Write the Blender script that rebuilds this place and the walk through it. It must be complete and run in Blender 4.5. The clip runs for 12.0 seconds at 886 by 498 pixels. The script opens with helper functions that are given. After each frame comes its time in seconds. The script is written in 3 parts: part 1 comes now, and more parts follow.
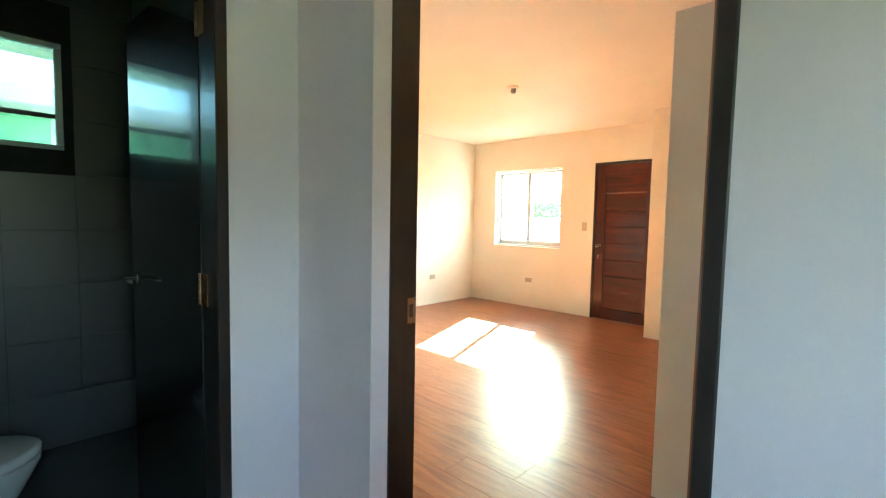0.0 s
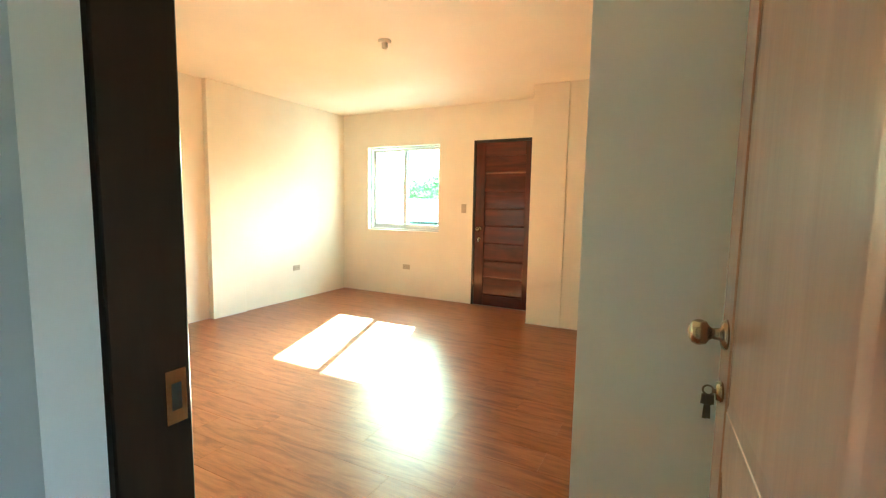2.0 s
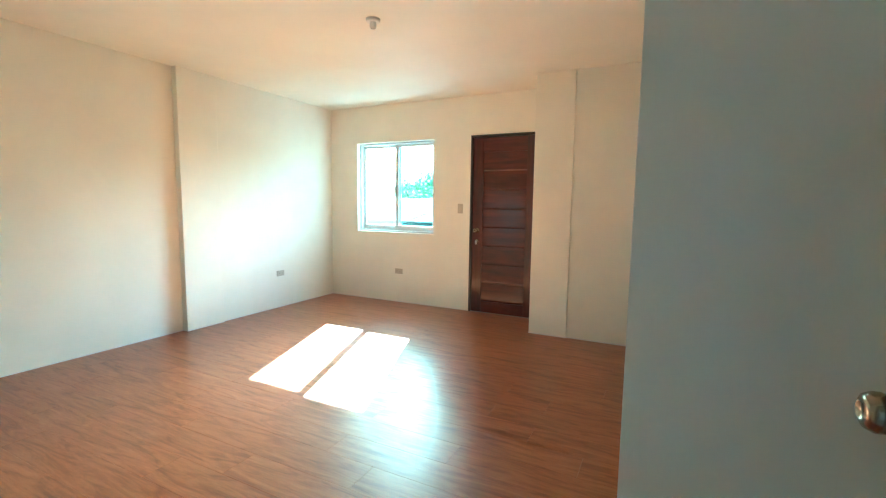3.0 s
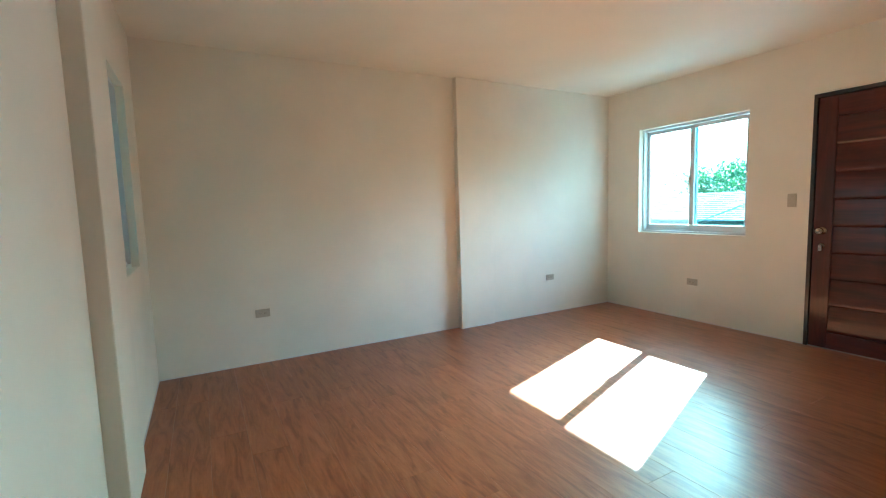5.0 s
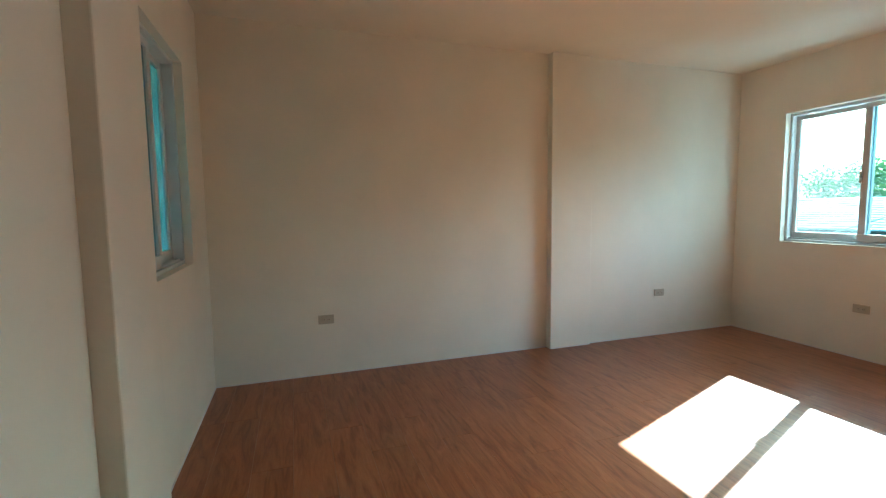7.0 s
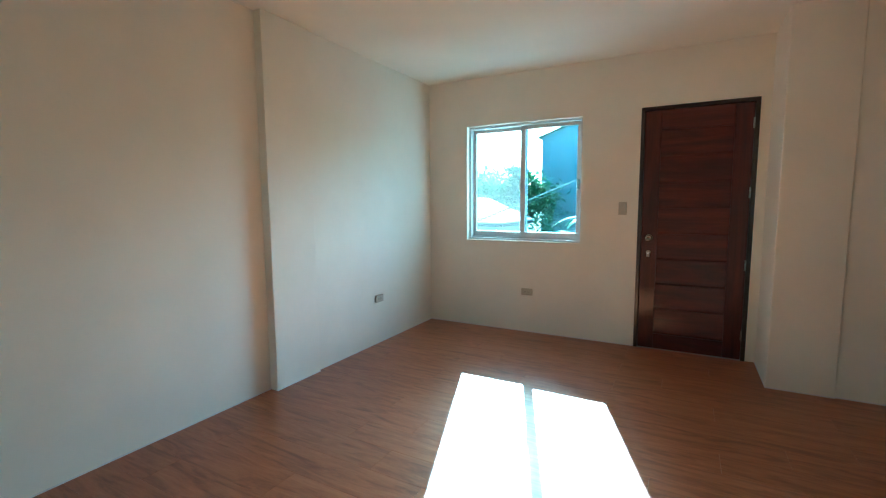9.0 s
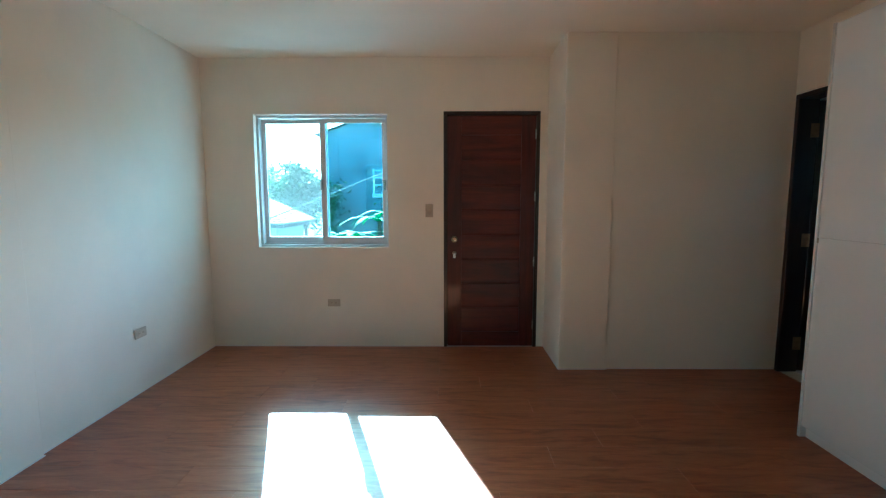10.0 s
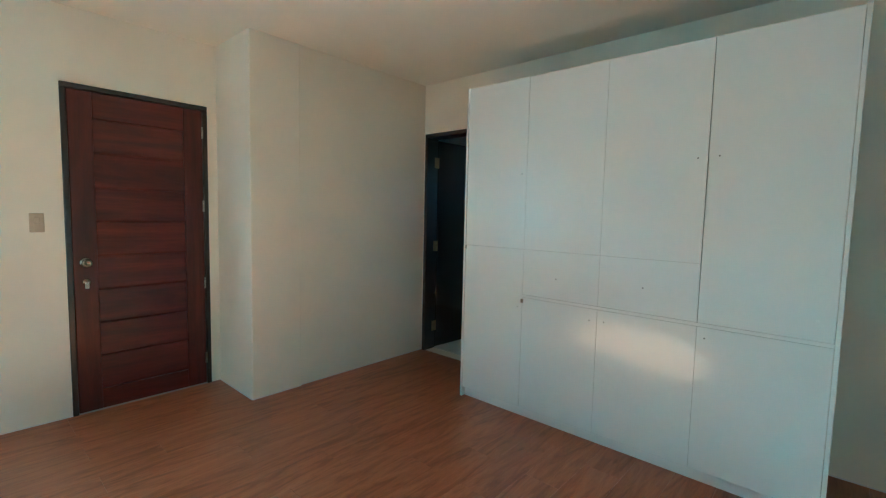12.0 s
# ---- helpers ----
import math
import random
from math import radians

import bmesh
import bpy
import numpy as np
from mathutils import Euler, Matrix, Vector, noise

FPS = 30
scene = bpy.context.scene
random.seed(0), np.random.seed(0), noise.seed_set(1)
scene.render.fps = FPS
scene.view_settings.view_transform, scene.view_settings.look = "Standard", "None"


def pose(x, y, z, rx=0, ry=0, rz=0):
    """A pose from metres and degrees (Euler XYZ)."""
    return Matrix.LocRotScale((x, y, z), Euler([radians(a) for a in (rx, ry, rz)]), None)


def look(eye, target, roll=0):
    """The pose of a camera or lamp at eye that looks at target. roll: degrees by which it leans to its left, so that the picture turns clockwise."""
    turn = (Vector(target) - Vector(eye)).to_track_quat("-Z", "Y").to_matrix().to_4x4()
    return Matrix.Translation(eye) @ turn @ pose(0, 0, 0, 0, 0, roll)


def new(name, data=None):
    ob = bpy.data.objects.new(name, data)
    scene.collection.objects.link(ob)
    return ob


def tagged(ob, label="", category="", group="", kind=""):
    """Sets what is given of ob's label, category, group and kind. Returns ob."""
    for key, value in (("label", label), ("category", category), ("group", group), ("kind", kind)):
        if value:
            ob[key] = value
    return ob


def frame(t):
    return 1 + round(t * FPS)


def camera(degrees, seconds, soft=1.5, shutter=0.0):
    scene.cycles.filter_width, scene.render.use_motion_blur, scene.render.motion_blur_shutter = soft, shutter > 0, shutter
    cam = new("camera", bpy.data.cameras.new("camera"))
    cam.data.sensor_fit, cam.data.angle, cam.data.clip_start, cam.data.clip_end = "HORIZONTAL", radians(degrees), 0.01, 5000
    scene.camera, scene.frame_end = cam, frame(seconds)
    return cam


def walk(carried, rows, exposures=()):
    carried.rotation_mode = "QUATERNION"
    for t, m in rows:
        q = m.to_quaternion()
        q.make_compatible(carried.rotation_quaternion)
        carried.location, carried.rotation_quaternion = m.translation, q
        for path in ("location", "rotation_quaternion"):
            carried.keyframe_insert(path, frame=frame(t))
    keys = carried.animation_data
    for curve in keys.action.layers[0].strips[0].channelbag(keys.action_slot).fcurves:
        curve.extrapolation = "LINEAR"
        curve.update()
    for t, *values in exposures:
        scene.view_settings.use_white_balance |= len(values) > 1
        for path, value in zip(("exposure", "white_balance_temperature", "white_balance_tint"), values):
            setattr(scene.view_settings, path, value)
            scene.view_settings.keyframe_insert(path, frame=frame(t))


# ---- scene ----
cam = camera(89.9, 12.0, soft=1.2)

PATH = [
    (0, (4.795, -5.784, 1.292), (3.419, -4.338, 1.163), 1.1),
    (0.5, (4.704, -5.737, 1.293), (3.54, -4.117, 1.151), 0.8),
    (1, (4.619, -5.67, 1.295), (3.644, -3.932, 1.138), 0.9),
    (1.5, (4.536, -5.474, 1.297), (3.612, -3.71, 1.115), 0.7),
    (2, (4.421, -5.241, 1.297), (3.499, -3.478, 1.095), 1.0),
    (2.5, (4.292, -5.055, 1.301), (3.470, -3.243, 1.094), 1.0),
    (4.5, (4.034, -4.587, 1.298), (2.481, -3.341, 1.109), -1.2),
    (5, (3.922, -4.504, 1.277), (2.171, -3.556, 1.087), -1.7),
    (5.5, (3.806, -4.436, 1.247), (1.945, -3.728, 1.066), -1.6),
    (6, (3.699, -4.308, 1.242), (1.78, -3.775, 1.059), -1.2),
    (6.5, (3.571, -4.297, 1.229), (1.64, -3.805, 1.053), -0.7),
    (8.5, (2.62, -4.376, 1.312), (1.42, -2.786, 1.124), -0.6),
    (9, (2.473, -4.257, 1.303), (1.519, -2.511, 1.096), -0.4),
    (9.5, (2.346, -4.05, 1.31), (1.769, -2.147, 1.095), 0.3),
    (10, (2.135, -3.959, 1.334), (2.116, -1.971, 1.116), -0.1),
    (10.5, (1.985, -3.818, 1.352), (2.381, -1.874, 1.103), 0.2),
    (11, (1.891, -3.689, 1.332), (2.7, -1.873, 1.122), 0.3),
    (11.5, (1.755, -3.596, 1.355), (3.002, -2.043, 1.175), 1.2),
    (12, (1.624, -3.582, 1.351), (3.109, -2.251, 1.192), 1.3),
]
EXPOSURES = [
    (0.0, 6.73, 6100, -17),
    (1.0, 6.62, 6850, -17),
    (2.0, 6.63, 5810, -32),
    (2.5, 6.48, 4500, -34),
    (4.5, 5.84, 4020, -33),
    (5.5, 5.19, 4460, -23),
    (6.5, 4.86, 4720, -22),
    (8.5, 5.07, 4200, -28),
    (9.5, 5.05, 3890, -28),
    (10.5, 4.67, 3860, -24),
    (11.0, 4.72, 3770, -25),
    (11.5, 5.22, 3640, -31),
    (12.0, 5.8, 3450, -38),
]
walk(cam, [(t, look(eye, target, roll)) for t, eye, target, roll in PATH], EXPOSURES)


# ---- world, sun, exposure ----
world = bpy.data.worlds.new("sky")
scene.world = world
world.use_nodes = True
wn = world.node_tree.nodes
sky = wn.new("ShaderNodeTexSky")
sky.sky_type, sky.sun_disc = "NISHITA", False
SUN_WAY = Vector((0.512, -1.415, -1.0)).normalized()
sky.dust_density, sky.air_density = 5.0, 1.0
sky.sun_elevation = math.asin(-SUN_WAY.z)
sky.sun_rotation = math.atan2(-SUN_WAY.x, -SUN_WAY.y)
wn["Background"].inputs[1].default_value = 0.125
world.node_tree.links.new(sky.outputs[0], wn["Background"].inputs[0])
sun = new("sun", bpy.data.lights.new("sun", "SUN"))
sun.data.energy, sun.data.angle, sun.data.color = 3.0, radians(0.5), (1.0, 0.97, 0.93)
sun.matrix_world = look((0, 30, 30), Vector((0, 30, 30)) + SUN_WAY)


# ---- materials ----
def shader(name):
    mat = bpy.data.materials.new(name)
    mat.use_nodes = True
    nt = mat.node_tree
    return mat, nt, nt.nodes["Principled BSDF"]


def mapped(nt, scale=(1, 1, 1)):
    tc, mp = nt.nodes.new("ShaderNodeTexCoord"), nt.nodes.new("ShaderNodeMapping")
    mp.inputs["Scale"].default_value = scale
    nt.links.new(tc.outputs["Object"], mp.inputs[0])
    return mp.outputs[0]


def noisy(nt, vec, scale, detail=4.0, rough=0.55, distort=0.0):
    n = nt.nodes.new("ShaderNodeTexNoise")
    n.inputs["Scale"].default_value, n.inputs["Detail"].default_value = scale, detail
    n.inputs["Roughness"].default_value, n.inputs["Distortion"].default_value = rough, distort
    nt.links.new(vec, n.inputs["Vector"])
    return n.outputs["Fac"]


def ramp(nt, fac, *stops):
    r = nt.nodes.new("ShaderNodeValToRGB")
    for i, (p, c) in enumerate(stops):
        e = r.color_ramp.elements[i] if i < 2 else r.color_ramp.elements.new(p)
        e.position, e.color = p, (*c, 1) if len(c) == 3 else c
    nt.links.new(fac, r.inputs[0])
    return r.outputs[0]


def bump(nt, b, height, strength, distance):
    n = nt.nodes.new("ShaderNodeBump")
    n.inputs["Strength"].default_value, n.inputs["Distance"].default_value = strength, distance
    nt.links.new(height, n.inputs["Height"])
    nt.links.new(n.outputs[0], b.inputs["Normal"])


def mixed(nt, a, b, fac, mode="MIX"):
    m = nt.nodes.new("ShaderNodeMix")
    m.data_type, m.blend_type = "RGBA", mode
    for sock, v in ((m.inputs[0], fac), (m.inputs[6], a), (m.inputs[7], b)):
        if isinstance(v, (int, float)):
            sock.default_value = v
        elif isinstance(v, tuple):
            sock.default_value = (*v, 1)
        else:
            nt.links.new(v, sock)
    return m.outputs[2]


def plain(name, colour, rough=0.5, metal=0.0, vary=0.12, scale=6.0, grain=60.0, relief=0.1, coat=0.0):
    """A surface with stains at one scale and grain at another."""
    mat, nt, b = shader(name)
    vec = mapped(nt)
    low = tuple(c * (1 - vary) for c in colour)
    high = tuple(min(1, c * (1 + vary * 0.6)) for c in colour)
    col = ramp(nt, noisy(nt, vec, scale, 5), (0.3, low), (0.7, high))
    nt.links.new(col, b.inputs["Base Color"])
    r = ramp(nt, noisy(nt, vec, scale * 2.3, 3), (0.3, (rough * 0.85,) * 3), (0.75, (min(1, rough * 1.15),) * 3))
    nt.links.new(r, b.inputs["Roughness"])
    b.inputs["Metallic"].default_value = metal
    b.inputs["Coat Weight"].default_value = coat
    b.inputs["Coat Roughness"].default_value = 0.08
    if relief:
        bump(nt, b, noisy(nt, vec, grain, 3), relief, 0.002)
    return mat


def wood(name, dark, mid, light, along=0, rough=0.3, coat=0.0, coat_rough=0.1, fine=1.0, board=0.0, streaks=0.55, detail=6, ratio=0.1, soft=0.22):
    """Wood with streaks along one axis; board: how far the tone jumps from piece to piece."""
    mat, nt, b = shader(name)
    stretch = [9.0 * fine] * 3
    stretch[along] = 9.0 * fine * ratio
    tc, mp = nt.nodes.new("ShaderNodeTexCoord"), nt.nodes.new("ShaderNodeMapping")
    mp.inputs["Scale"].default_value = stretch
    info = nt.nodes.new("ShaderNodeObjectInfo")
    if board:
        off = nt.nodes.new("ShaderNodeVectorMath")
        off.operation = "MULTIPLY_ADD"
        nt.links.new(info.outputs["Random"], off.inputs[0])
        off.inputs[1].default_value = (37.0, 53.0, 11.0)
        nt.links.new(tc.outputs["Object"], off.inputs[2])
        nt.links.new(off.outputs[0], mp.inputs[0])
    else:
        nt.links.new(tc.outputs["Object"], mp.inputs[0])
    vec = mp.outputs[0]
    broad = noisy(nt, vec, 1.3, detail, 0.6, 1.2)
    fineg = noisy(nt, vec, 9.0, 4, 0.7, 0.3)
    col = ramp(nt, broad, (0.5 - soft, dark), (0.5, mid), (0.5 + soft, light))
    streak = ramp(nt, fineg, (0.35, (0.6, 0.55, 0.5)), (0.6, (1, 1, 1)))
    col = mixed(nt, col, streak, streaks, "MULTIPLY")
    if board:
        tone = ramp(nt, info.outputs["Random"], (0.0, (1 - board,) * 3), (1.0, (1.0,) * 3))
        col = mixed(nt, col, tone, 1.0, "MULTIPLY")
    nt.links.new(col, b.inputs["Base Color"])
    r = ramp(nt, fineg, (0.3, (rough * 1.08,) * 3), (0.7, (rough * 0.95,) * 3))
    nt.links.new(r, b.inputs["Roughness"])
    b.inputs["Coat Weight"].default_value, b.inputs["Coat Roughness"].default_value = coat, coat_rough
    if not board:
        bump(nt, b, fineg, 0.025, 0.001)
    return mat


def glass(name, colour=(1, 1, 1), rough=0.0, haze=0.0):
    mat, nt, b = shader(name)
    out = nt.nodes["Material Output"]
    tr, gl, mx, fr = (nt.nodes.new("ShaderNode" + k) for k in ("BsdfTransparent", "BsdfGlossy", "MixShader", "Fresnel"))
    tr.inputs[0].default_value = (*colour, 1)
    gl.inputs["Roughness"].default_value = rough
    nt.links.new(fr.outputs[0], mx.inputs[0])
    nt.links.new(tr.outputs[0], mx.inputs[1])
    nt.links.new(gl.outputs[0], mx.inputs[2])
    last = mx
    if haze:
        tl, hz = nt.nodes.new("ShaderNodeBsdfTranslucent"), nt.nodes.new("ShaderNodeMixShader")
        tl.inputs[0].default_value = (*colour, 1)
        dust = ramp(nt, noisy(nt, mapped(nt), 4.0, 5), (0.3, (haze * 0.7,) * 3), (0.7, (haze * 1.2,) * 3))
        nt.links.new(dust, hz.inputs[0])
        nt.links.new(mx.outputs[0], hz.inputs[1])
        nt.links.new(tl.outputs[0], hz.inputs[2])
        last = hz
    nt.links.new(last.outputs[0], out.inputs[0])
    nt.nodes.remove(b)
    return mat


M_WALL = plain("cream_wall_paint", (0.86, 0.82, 0.71), 0.6, vary=0.05, scale=1.6, grain=38, relief=0.16)
M_HALL = plain("white_wall_paint", (0.78, 0.77, 0.76), 0.5, vary=0.05, scale=1.6, grain=38, relief=0.14)
M_HALLW = plain("lilac_white_wall_paint", (0.80, 0.71, 0.74), 0.5, vary=0.05, scale=1.6, grain=38, relief=0.14)
M_CEIL = plain("ceiling_paint", (0.86, 0.82, 0.71), 0.6, vary=0.05, scale=1.2, grain=30, relief=0.14)
M_PLANK = wood("laminate_plank", (0.195, 0.058, 0.021), (0.322, 0.110, 0.043), (0.400, 0.152, 0.063), 0, 0.33, 0.27, 0.42, fine=1.5, board=0.08, streaks=0.3, detail=5, ratio=0.14, soft=0.19)
M_PLANK.node_tree.nodes["Principled BSDF"].inputs["Specular IOR Level"].default_value = 0.33
M_MAHOG = wood("varnished_mahogany", (0.036, 0.0055, 0.003), (0.082, 0.012, 0.006), (0.13, 0.021, 0.009), 0, 0.42, 0.45, 0.12, fine=0.8)
M_MAHOGV = wood("varnished_mahogany_upright", (0.036, 0.0055, 0.003), (0.074, 0.011, 0.006), (0.105, 0.018, 0.008), 2, 0.42, 0.45, 0.12, fine=0.8)
for mat in (M_MAHOG, M_MAHOGV):
    mat.node_tree.nodes["Principled BSDF"].inputs["Specular IOR Level"].default_value = 0.3
M_LEAF = wood("varnished_brown_door", (0.25, 0.125, 0.080), (0.29, 0.150, 0.098), (0.33, 0.178, 0.118), 2, 0.33, 1.0, 0.035, fine=0.45, streaks=0.2)
M_LEAF.node_tree.nodes["Principled BSDF"].inputs["Coat IOR"].default_value = 1.75
M_FRAME = wood("dark_stained_frame", (0.008, 0.005, 0.004), (0.016, 0.010, 0.007), (0.030, 0.018, 0.012), 2, 0.38, 0.5, 0.15, fine=0.8)
M_DARKDOOR = plain("dark_gloss_door", (0.012, 0.011, 0.010), 0.22, vary=0.25, scale=3, relief=0.03, coat=1.0)
M_ALU = plain("white_powder_coat", (0.64, 0.67, 0.68), 0.35, vary=0.06, scale=8, relief=0.04)
M_MELA = plain("white_melamine", (0.78, 0.80, 0.79), 0.24, vary=0.03, scale=1.4, grain=14, relief=0.012, coat=0.8)
M_MELA.node_tree.nodes["Principled BSDF"].inputs["Specular IOR Level"].default_value = 0.5
M_MELA.node_tree.nodes["Principled BSDF"].inputs["Coat Roughness"].default_value = 0.11
M_EDGE = plain("white_edge_band", (0.74, 0.75, 0.74), 0.35, vary=0.05, scale=3, relief=0.03)
M_PLATE = plain("beige_plastic", (0.52, 0.47, 0.36), 0.4, vary=0.08, scale=20, relief=0.03)
# dark colour for floor joints, and for the shade inside small holes
M_SLOT = plain("dark_gap_fill", (0.05, 0.045, 0.04), 0.6, relief=0)
M_BRASS = plain("satin_brass", (0.40, 0.345, 0.26), 0.24, 1.0, vary=0.15, scale=25, relief=0.03)
M_COPPER = plain("antique_brass_hinge", (0.46, 0.27, 0.14), 0.35, 1.0, vary=0.25, scale=30, relief=0.05)
M_KEY = plain("tarnished_key_metal", (0.13, 0.11, 0.075), 0.35, 1.0, vary=0.2, scale=30, relief=0.03)
M_STEEL = plain("brushed_steel", (0.62, 0.62, 0.60), 0.25, 1.0, vary=0.1, scale=30, relief=0.03)
M_WHITEP = plain("white_plastic", (0.78, 0.77, 0.72), 0.4, vary=0.05, scale=10, relief=0.02)
M_TILE = plain("dark_glazed_tile", (0.085, 0.080, 0.073), 0.36, vary=0.05, scale=2.5, relief=0)
M_GROUT = plain("dark_grout", (0.016, 0.015, 0.014), 0.8, relief=0.2)
M_PORC = plain("porcelain", (0.62, 0.61, 0.58), 0.14, vary=0.03, scale=3, relief=0.0)
M_LTILE = plain("pale_floor_tile", (0.62, 0.60, 0.55), 0.36, vary=0.08, scale=4, relief=0.03)
# bluish tint, set deeper than the panes' own to dim the outdoor view
M_GLASSB = glass("blue_tinted_dimming_glass", (0.43, 0.50, 0.525))
M_GLASSH = glass("dusty_tinted_dimming_glass", (0.45, 0.50, 0.51), haze=0.017)
M_GLASSG = glass("smoked_glass", (0.28, 0.33, 0.35))
M_GLASST = glass("teal_tinted_glass", (0.33, 0.45, 0.44), haze=0.25)
M_GROUND = plain("grassy_ground", (0.09, 0.11, 0.045), 0.95, vary=0.4, scale=0.4, grain=8, relief=0.5)
M_CONC = plain("weathered_concrete", (0.36, 0.35, 0.33), 0.85, vary=0.25, scale=0.7, grain=18, relief=0.3)
M_BLUE = plain("weathered_blue_wall", (0.29, 0.32, 0.325), 0.8, vary=0.35, scale=0.45, grain=9, relief=0.3)
M_ROOF = plain("pale_metal_roof", (0.62, 0.61, 0.60), 0.5, vary=0.12, scale=0.6, grain=10, relief=0.1)
M_GREEN = plain("green_painted_wall", (0.20, 0.42, 0.25), 0.7, vary=0.15, scale=0.8, grain=12, relief=0.2)
M_PALE = plain("pale_render", (0.62, 0.62, 0.60), 0.8, vary=0.12, scale=0.6, grain=12, relief=0.2)
M_BARK = plain("bark", (0.11, 0.085, 0.06), 0.9, vary=0.35, scale=4, grain=25, relief=0.6)
M_CABLE = plain("grey_cable", (0.30, 0.30, 0.30), 0.6, relief=0)


def foliage(name, dark, light):
    mat, nt, b = shader(name)
    geo = nt.nodes.new("ShaderNodeNewGeometry")
    col = ramp(nt, geo.outputs["Random Per Island"], (0.0, dark), (1.0, light))
    nt.links.new(col, b.inputs["Base Color"])
    b.inputs["Roughness"].default_value = 0.55
    tl, mx = nt.nodes.new("ShaderNodeBsdfTranslucent"), nt.nodes.new("ShaderNodeMixShader")
    nt.links.new(col, tl.inputs[0])
    mx.inputs[0].default_value = 0.35
    nt.links.new(b.outputs[0], mx.inputs[1])
    nt.links.new(tl.outputs[0], mx.inputs[2])
    nt.links.new(mx.outputs[0], nt.nodes["Material Output"].inputs[0])
    return mat


M_FOL = foliage("tree_leaves", (0.05, 0.095, 0.035), (0.12, 0.18, 0.06))
M_BANANA = foliage("banana_leaves", (0.06, 0.15, 0.035), (0.13, 0.28, 0.06))


# ---- mesh helpers ----
def box(bm, x0, x1, y0, y1, z0, z1, bevel=0.0, segments=1):
    m = Matrix.Translation(((x0 + x1) / 2, (y0 + y1) / 2, (z0 + z1) / 2)) @ Matrix.Diagonal((x1 - x0, y1 - y0, z1 - z0, 1))
    r = bmesh.ops.create_cube(bm, size=1, matrix=m)
    if bevel:
        edges = list({e for v in r["verts"] for e in v.link_edges})
        bmesh.ops.bevel(bm, geom=edges, offset=bevel, segments=segments, affect="EDGES", profile=0.5)
    return bm


def lathe(bm, profile, m, steps=28):
    """Turn a profile of (radius, height) round the local z of m."""
    rings = []
    for r, h in profile:
        rings.append([bm.verts.new(m @ Vector((r * math.cos(a), r * math.sin(a), h))) for a in (i * math.tau / steps for i in range(steps))] if r > 1e-6 else [bm.verts.new(m @ Vector((0, 0, h)))])
    for a, b in zip(rings, rings[1:]):
        for i in range(steps):
            j = (i + 1) % steps
            if len(a) == 1 and len(b) == 1:
                continue
            if len(a) == 1:
                bm.faces.new((a[0], b[i], b[j]))
            elif len(b) == 1:
                bm.faces.new((a[i], a[j], b[0]))
            else:
                bm.faces.new((a[i], a[j], b[j], b[i]))
    bmesh.ops.recalc_face_normals(bm, faces=bm.faces)
    return bm


def tube(bm, points, radius, sides=8, taper=1.0):
    """A round bar through points."""
    pts = [Vector(p) for p in points]
    rings = []
    for i, p in enumerate(pts):
        way = (pts[min(i + 1, len(pts) - 1)] - pts[max(i - 1, 0)]).normalized()
        q = way.to_track_quat("Z", "Y")
        r = radius * (1 + (taper - 1) * i / max(1, len(pts) - 1))
        rings.append([bm.verts.new(p + q @ Vector((r * math.cos(a), r * math.sin(a), 0))) for a in (k * math.tau / sides for k in range(sides))])
    for a, b in zip(rings, rings[1:]):
        for i in range(sides):
            bm.faces.new((a[i], a[(i + 1) % sides], b[(i + 1) % sides], b[i]))
    bm.faces.new(list(reversed(rings[0])))
    bm.faces.new(rings[-1])
    return bm


def part(name, bm, material, parent=None, label="", smooth=False):
    """Link a bmesh as one mesh object, under a thing or a part."""
    me = bpy.data.meshes.new(name)
    bm.to_mesh(me)
    bm.free()
    me.materials.append(material)
    if smooth:
        for p in me.polygons:
            p.use_smooth = True
    ob = new(name, me)
    if parent:
        ob.parent = parent
    if label:
        tagged(ob, label)
    return ob


def empty(name, label, category, group="", m=None):
    ob = tagged(new(name), label, category, group)
    if m:
        ob.matrix_basis = m
    return ob


def structure(name, bm, material, label="", category=""):
    return tagged(part(name, bm, material), label, category, kind="structure")


def cells(bm, axis, a0, a1, us, zs, holes):
    """A wall slab across axis ('x' or 'y') between a0 and a1, in cells cut at us and zs, without those whose middle lies in a hole."""
    nu, nz = len(us) - 1, len(zs) - 1
    solid = {(i, k) for i in range(nu) for k in range(nz) if not any(h[0] < (us[i] + us[i + 1]) / 2 < h[1] and h[2] < (zs[k] + zs[k + 1]) / 2 < h[3] for h in holes)}
    verts = {}

    def corner(i, k, s):
        if (i, k, s) not in verts:
            a = (a0, a1)[s]
            verts[i, k, s] = bm.verts.new((a, us[i], zs[k]) if axis == "x" else (us[i], a, zs[k]))
        return verts[i, k, s]

    made = []
    for i, k in sorted(solid):
        for s in (0, 1):
            made.append(bm.faces.new([corner(*c, s) for c in ((i, k), (i + 1, k), (i + 1, k + 1), (i, k + 1))]))
        for di, dk, c, d in ((-1, 0, (i, k), (i, k + 1)), (1, 0, (i + 1, k), (i + 1, k + 1)), (0, -1, (i, k), (i + 1, k)), (0, 1, (i, k + 1), (i + 1, k + 1))):
            if (i + di, k + dk) not in solid:
                made.append(bm.faces.new((corner(*c, 0), corner(*d, 0), corner(*d, 1), corner(*c, 1))))
    bmesh.ops.recalc_face_normals(bm, faces=made)
    return bm


B = bmesh.new
CEIL = 2.556
EAST, WALL_E = 4.72, 4.85
HALL_S, BATH_W = -7.6, 1.62

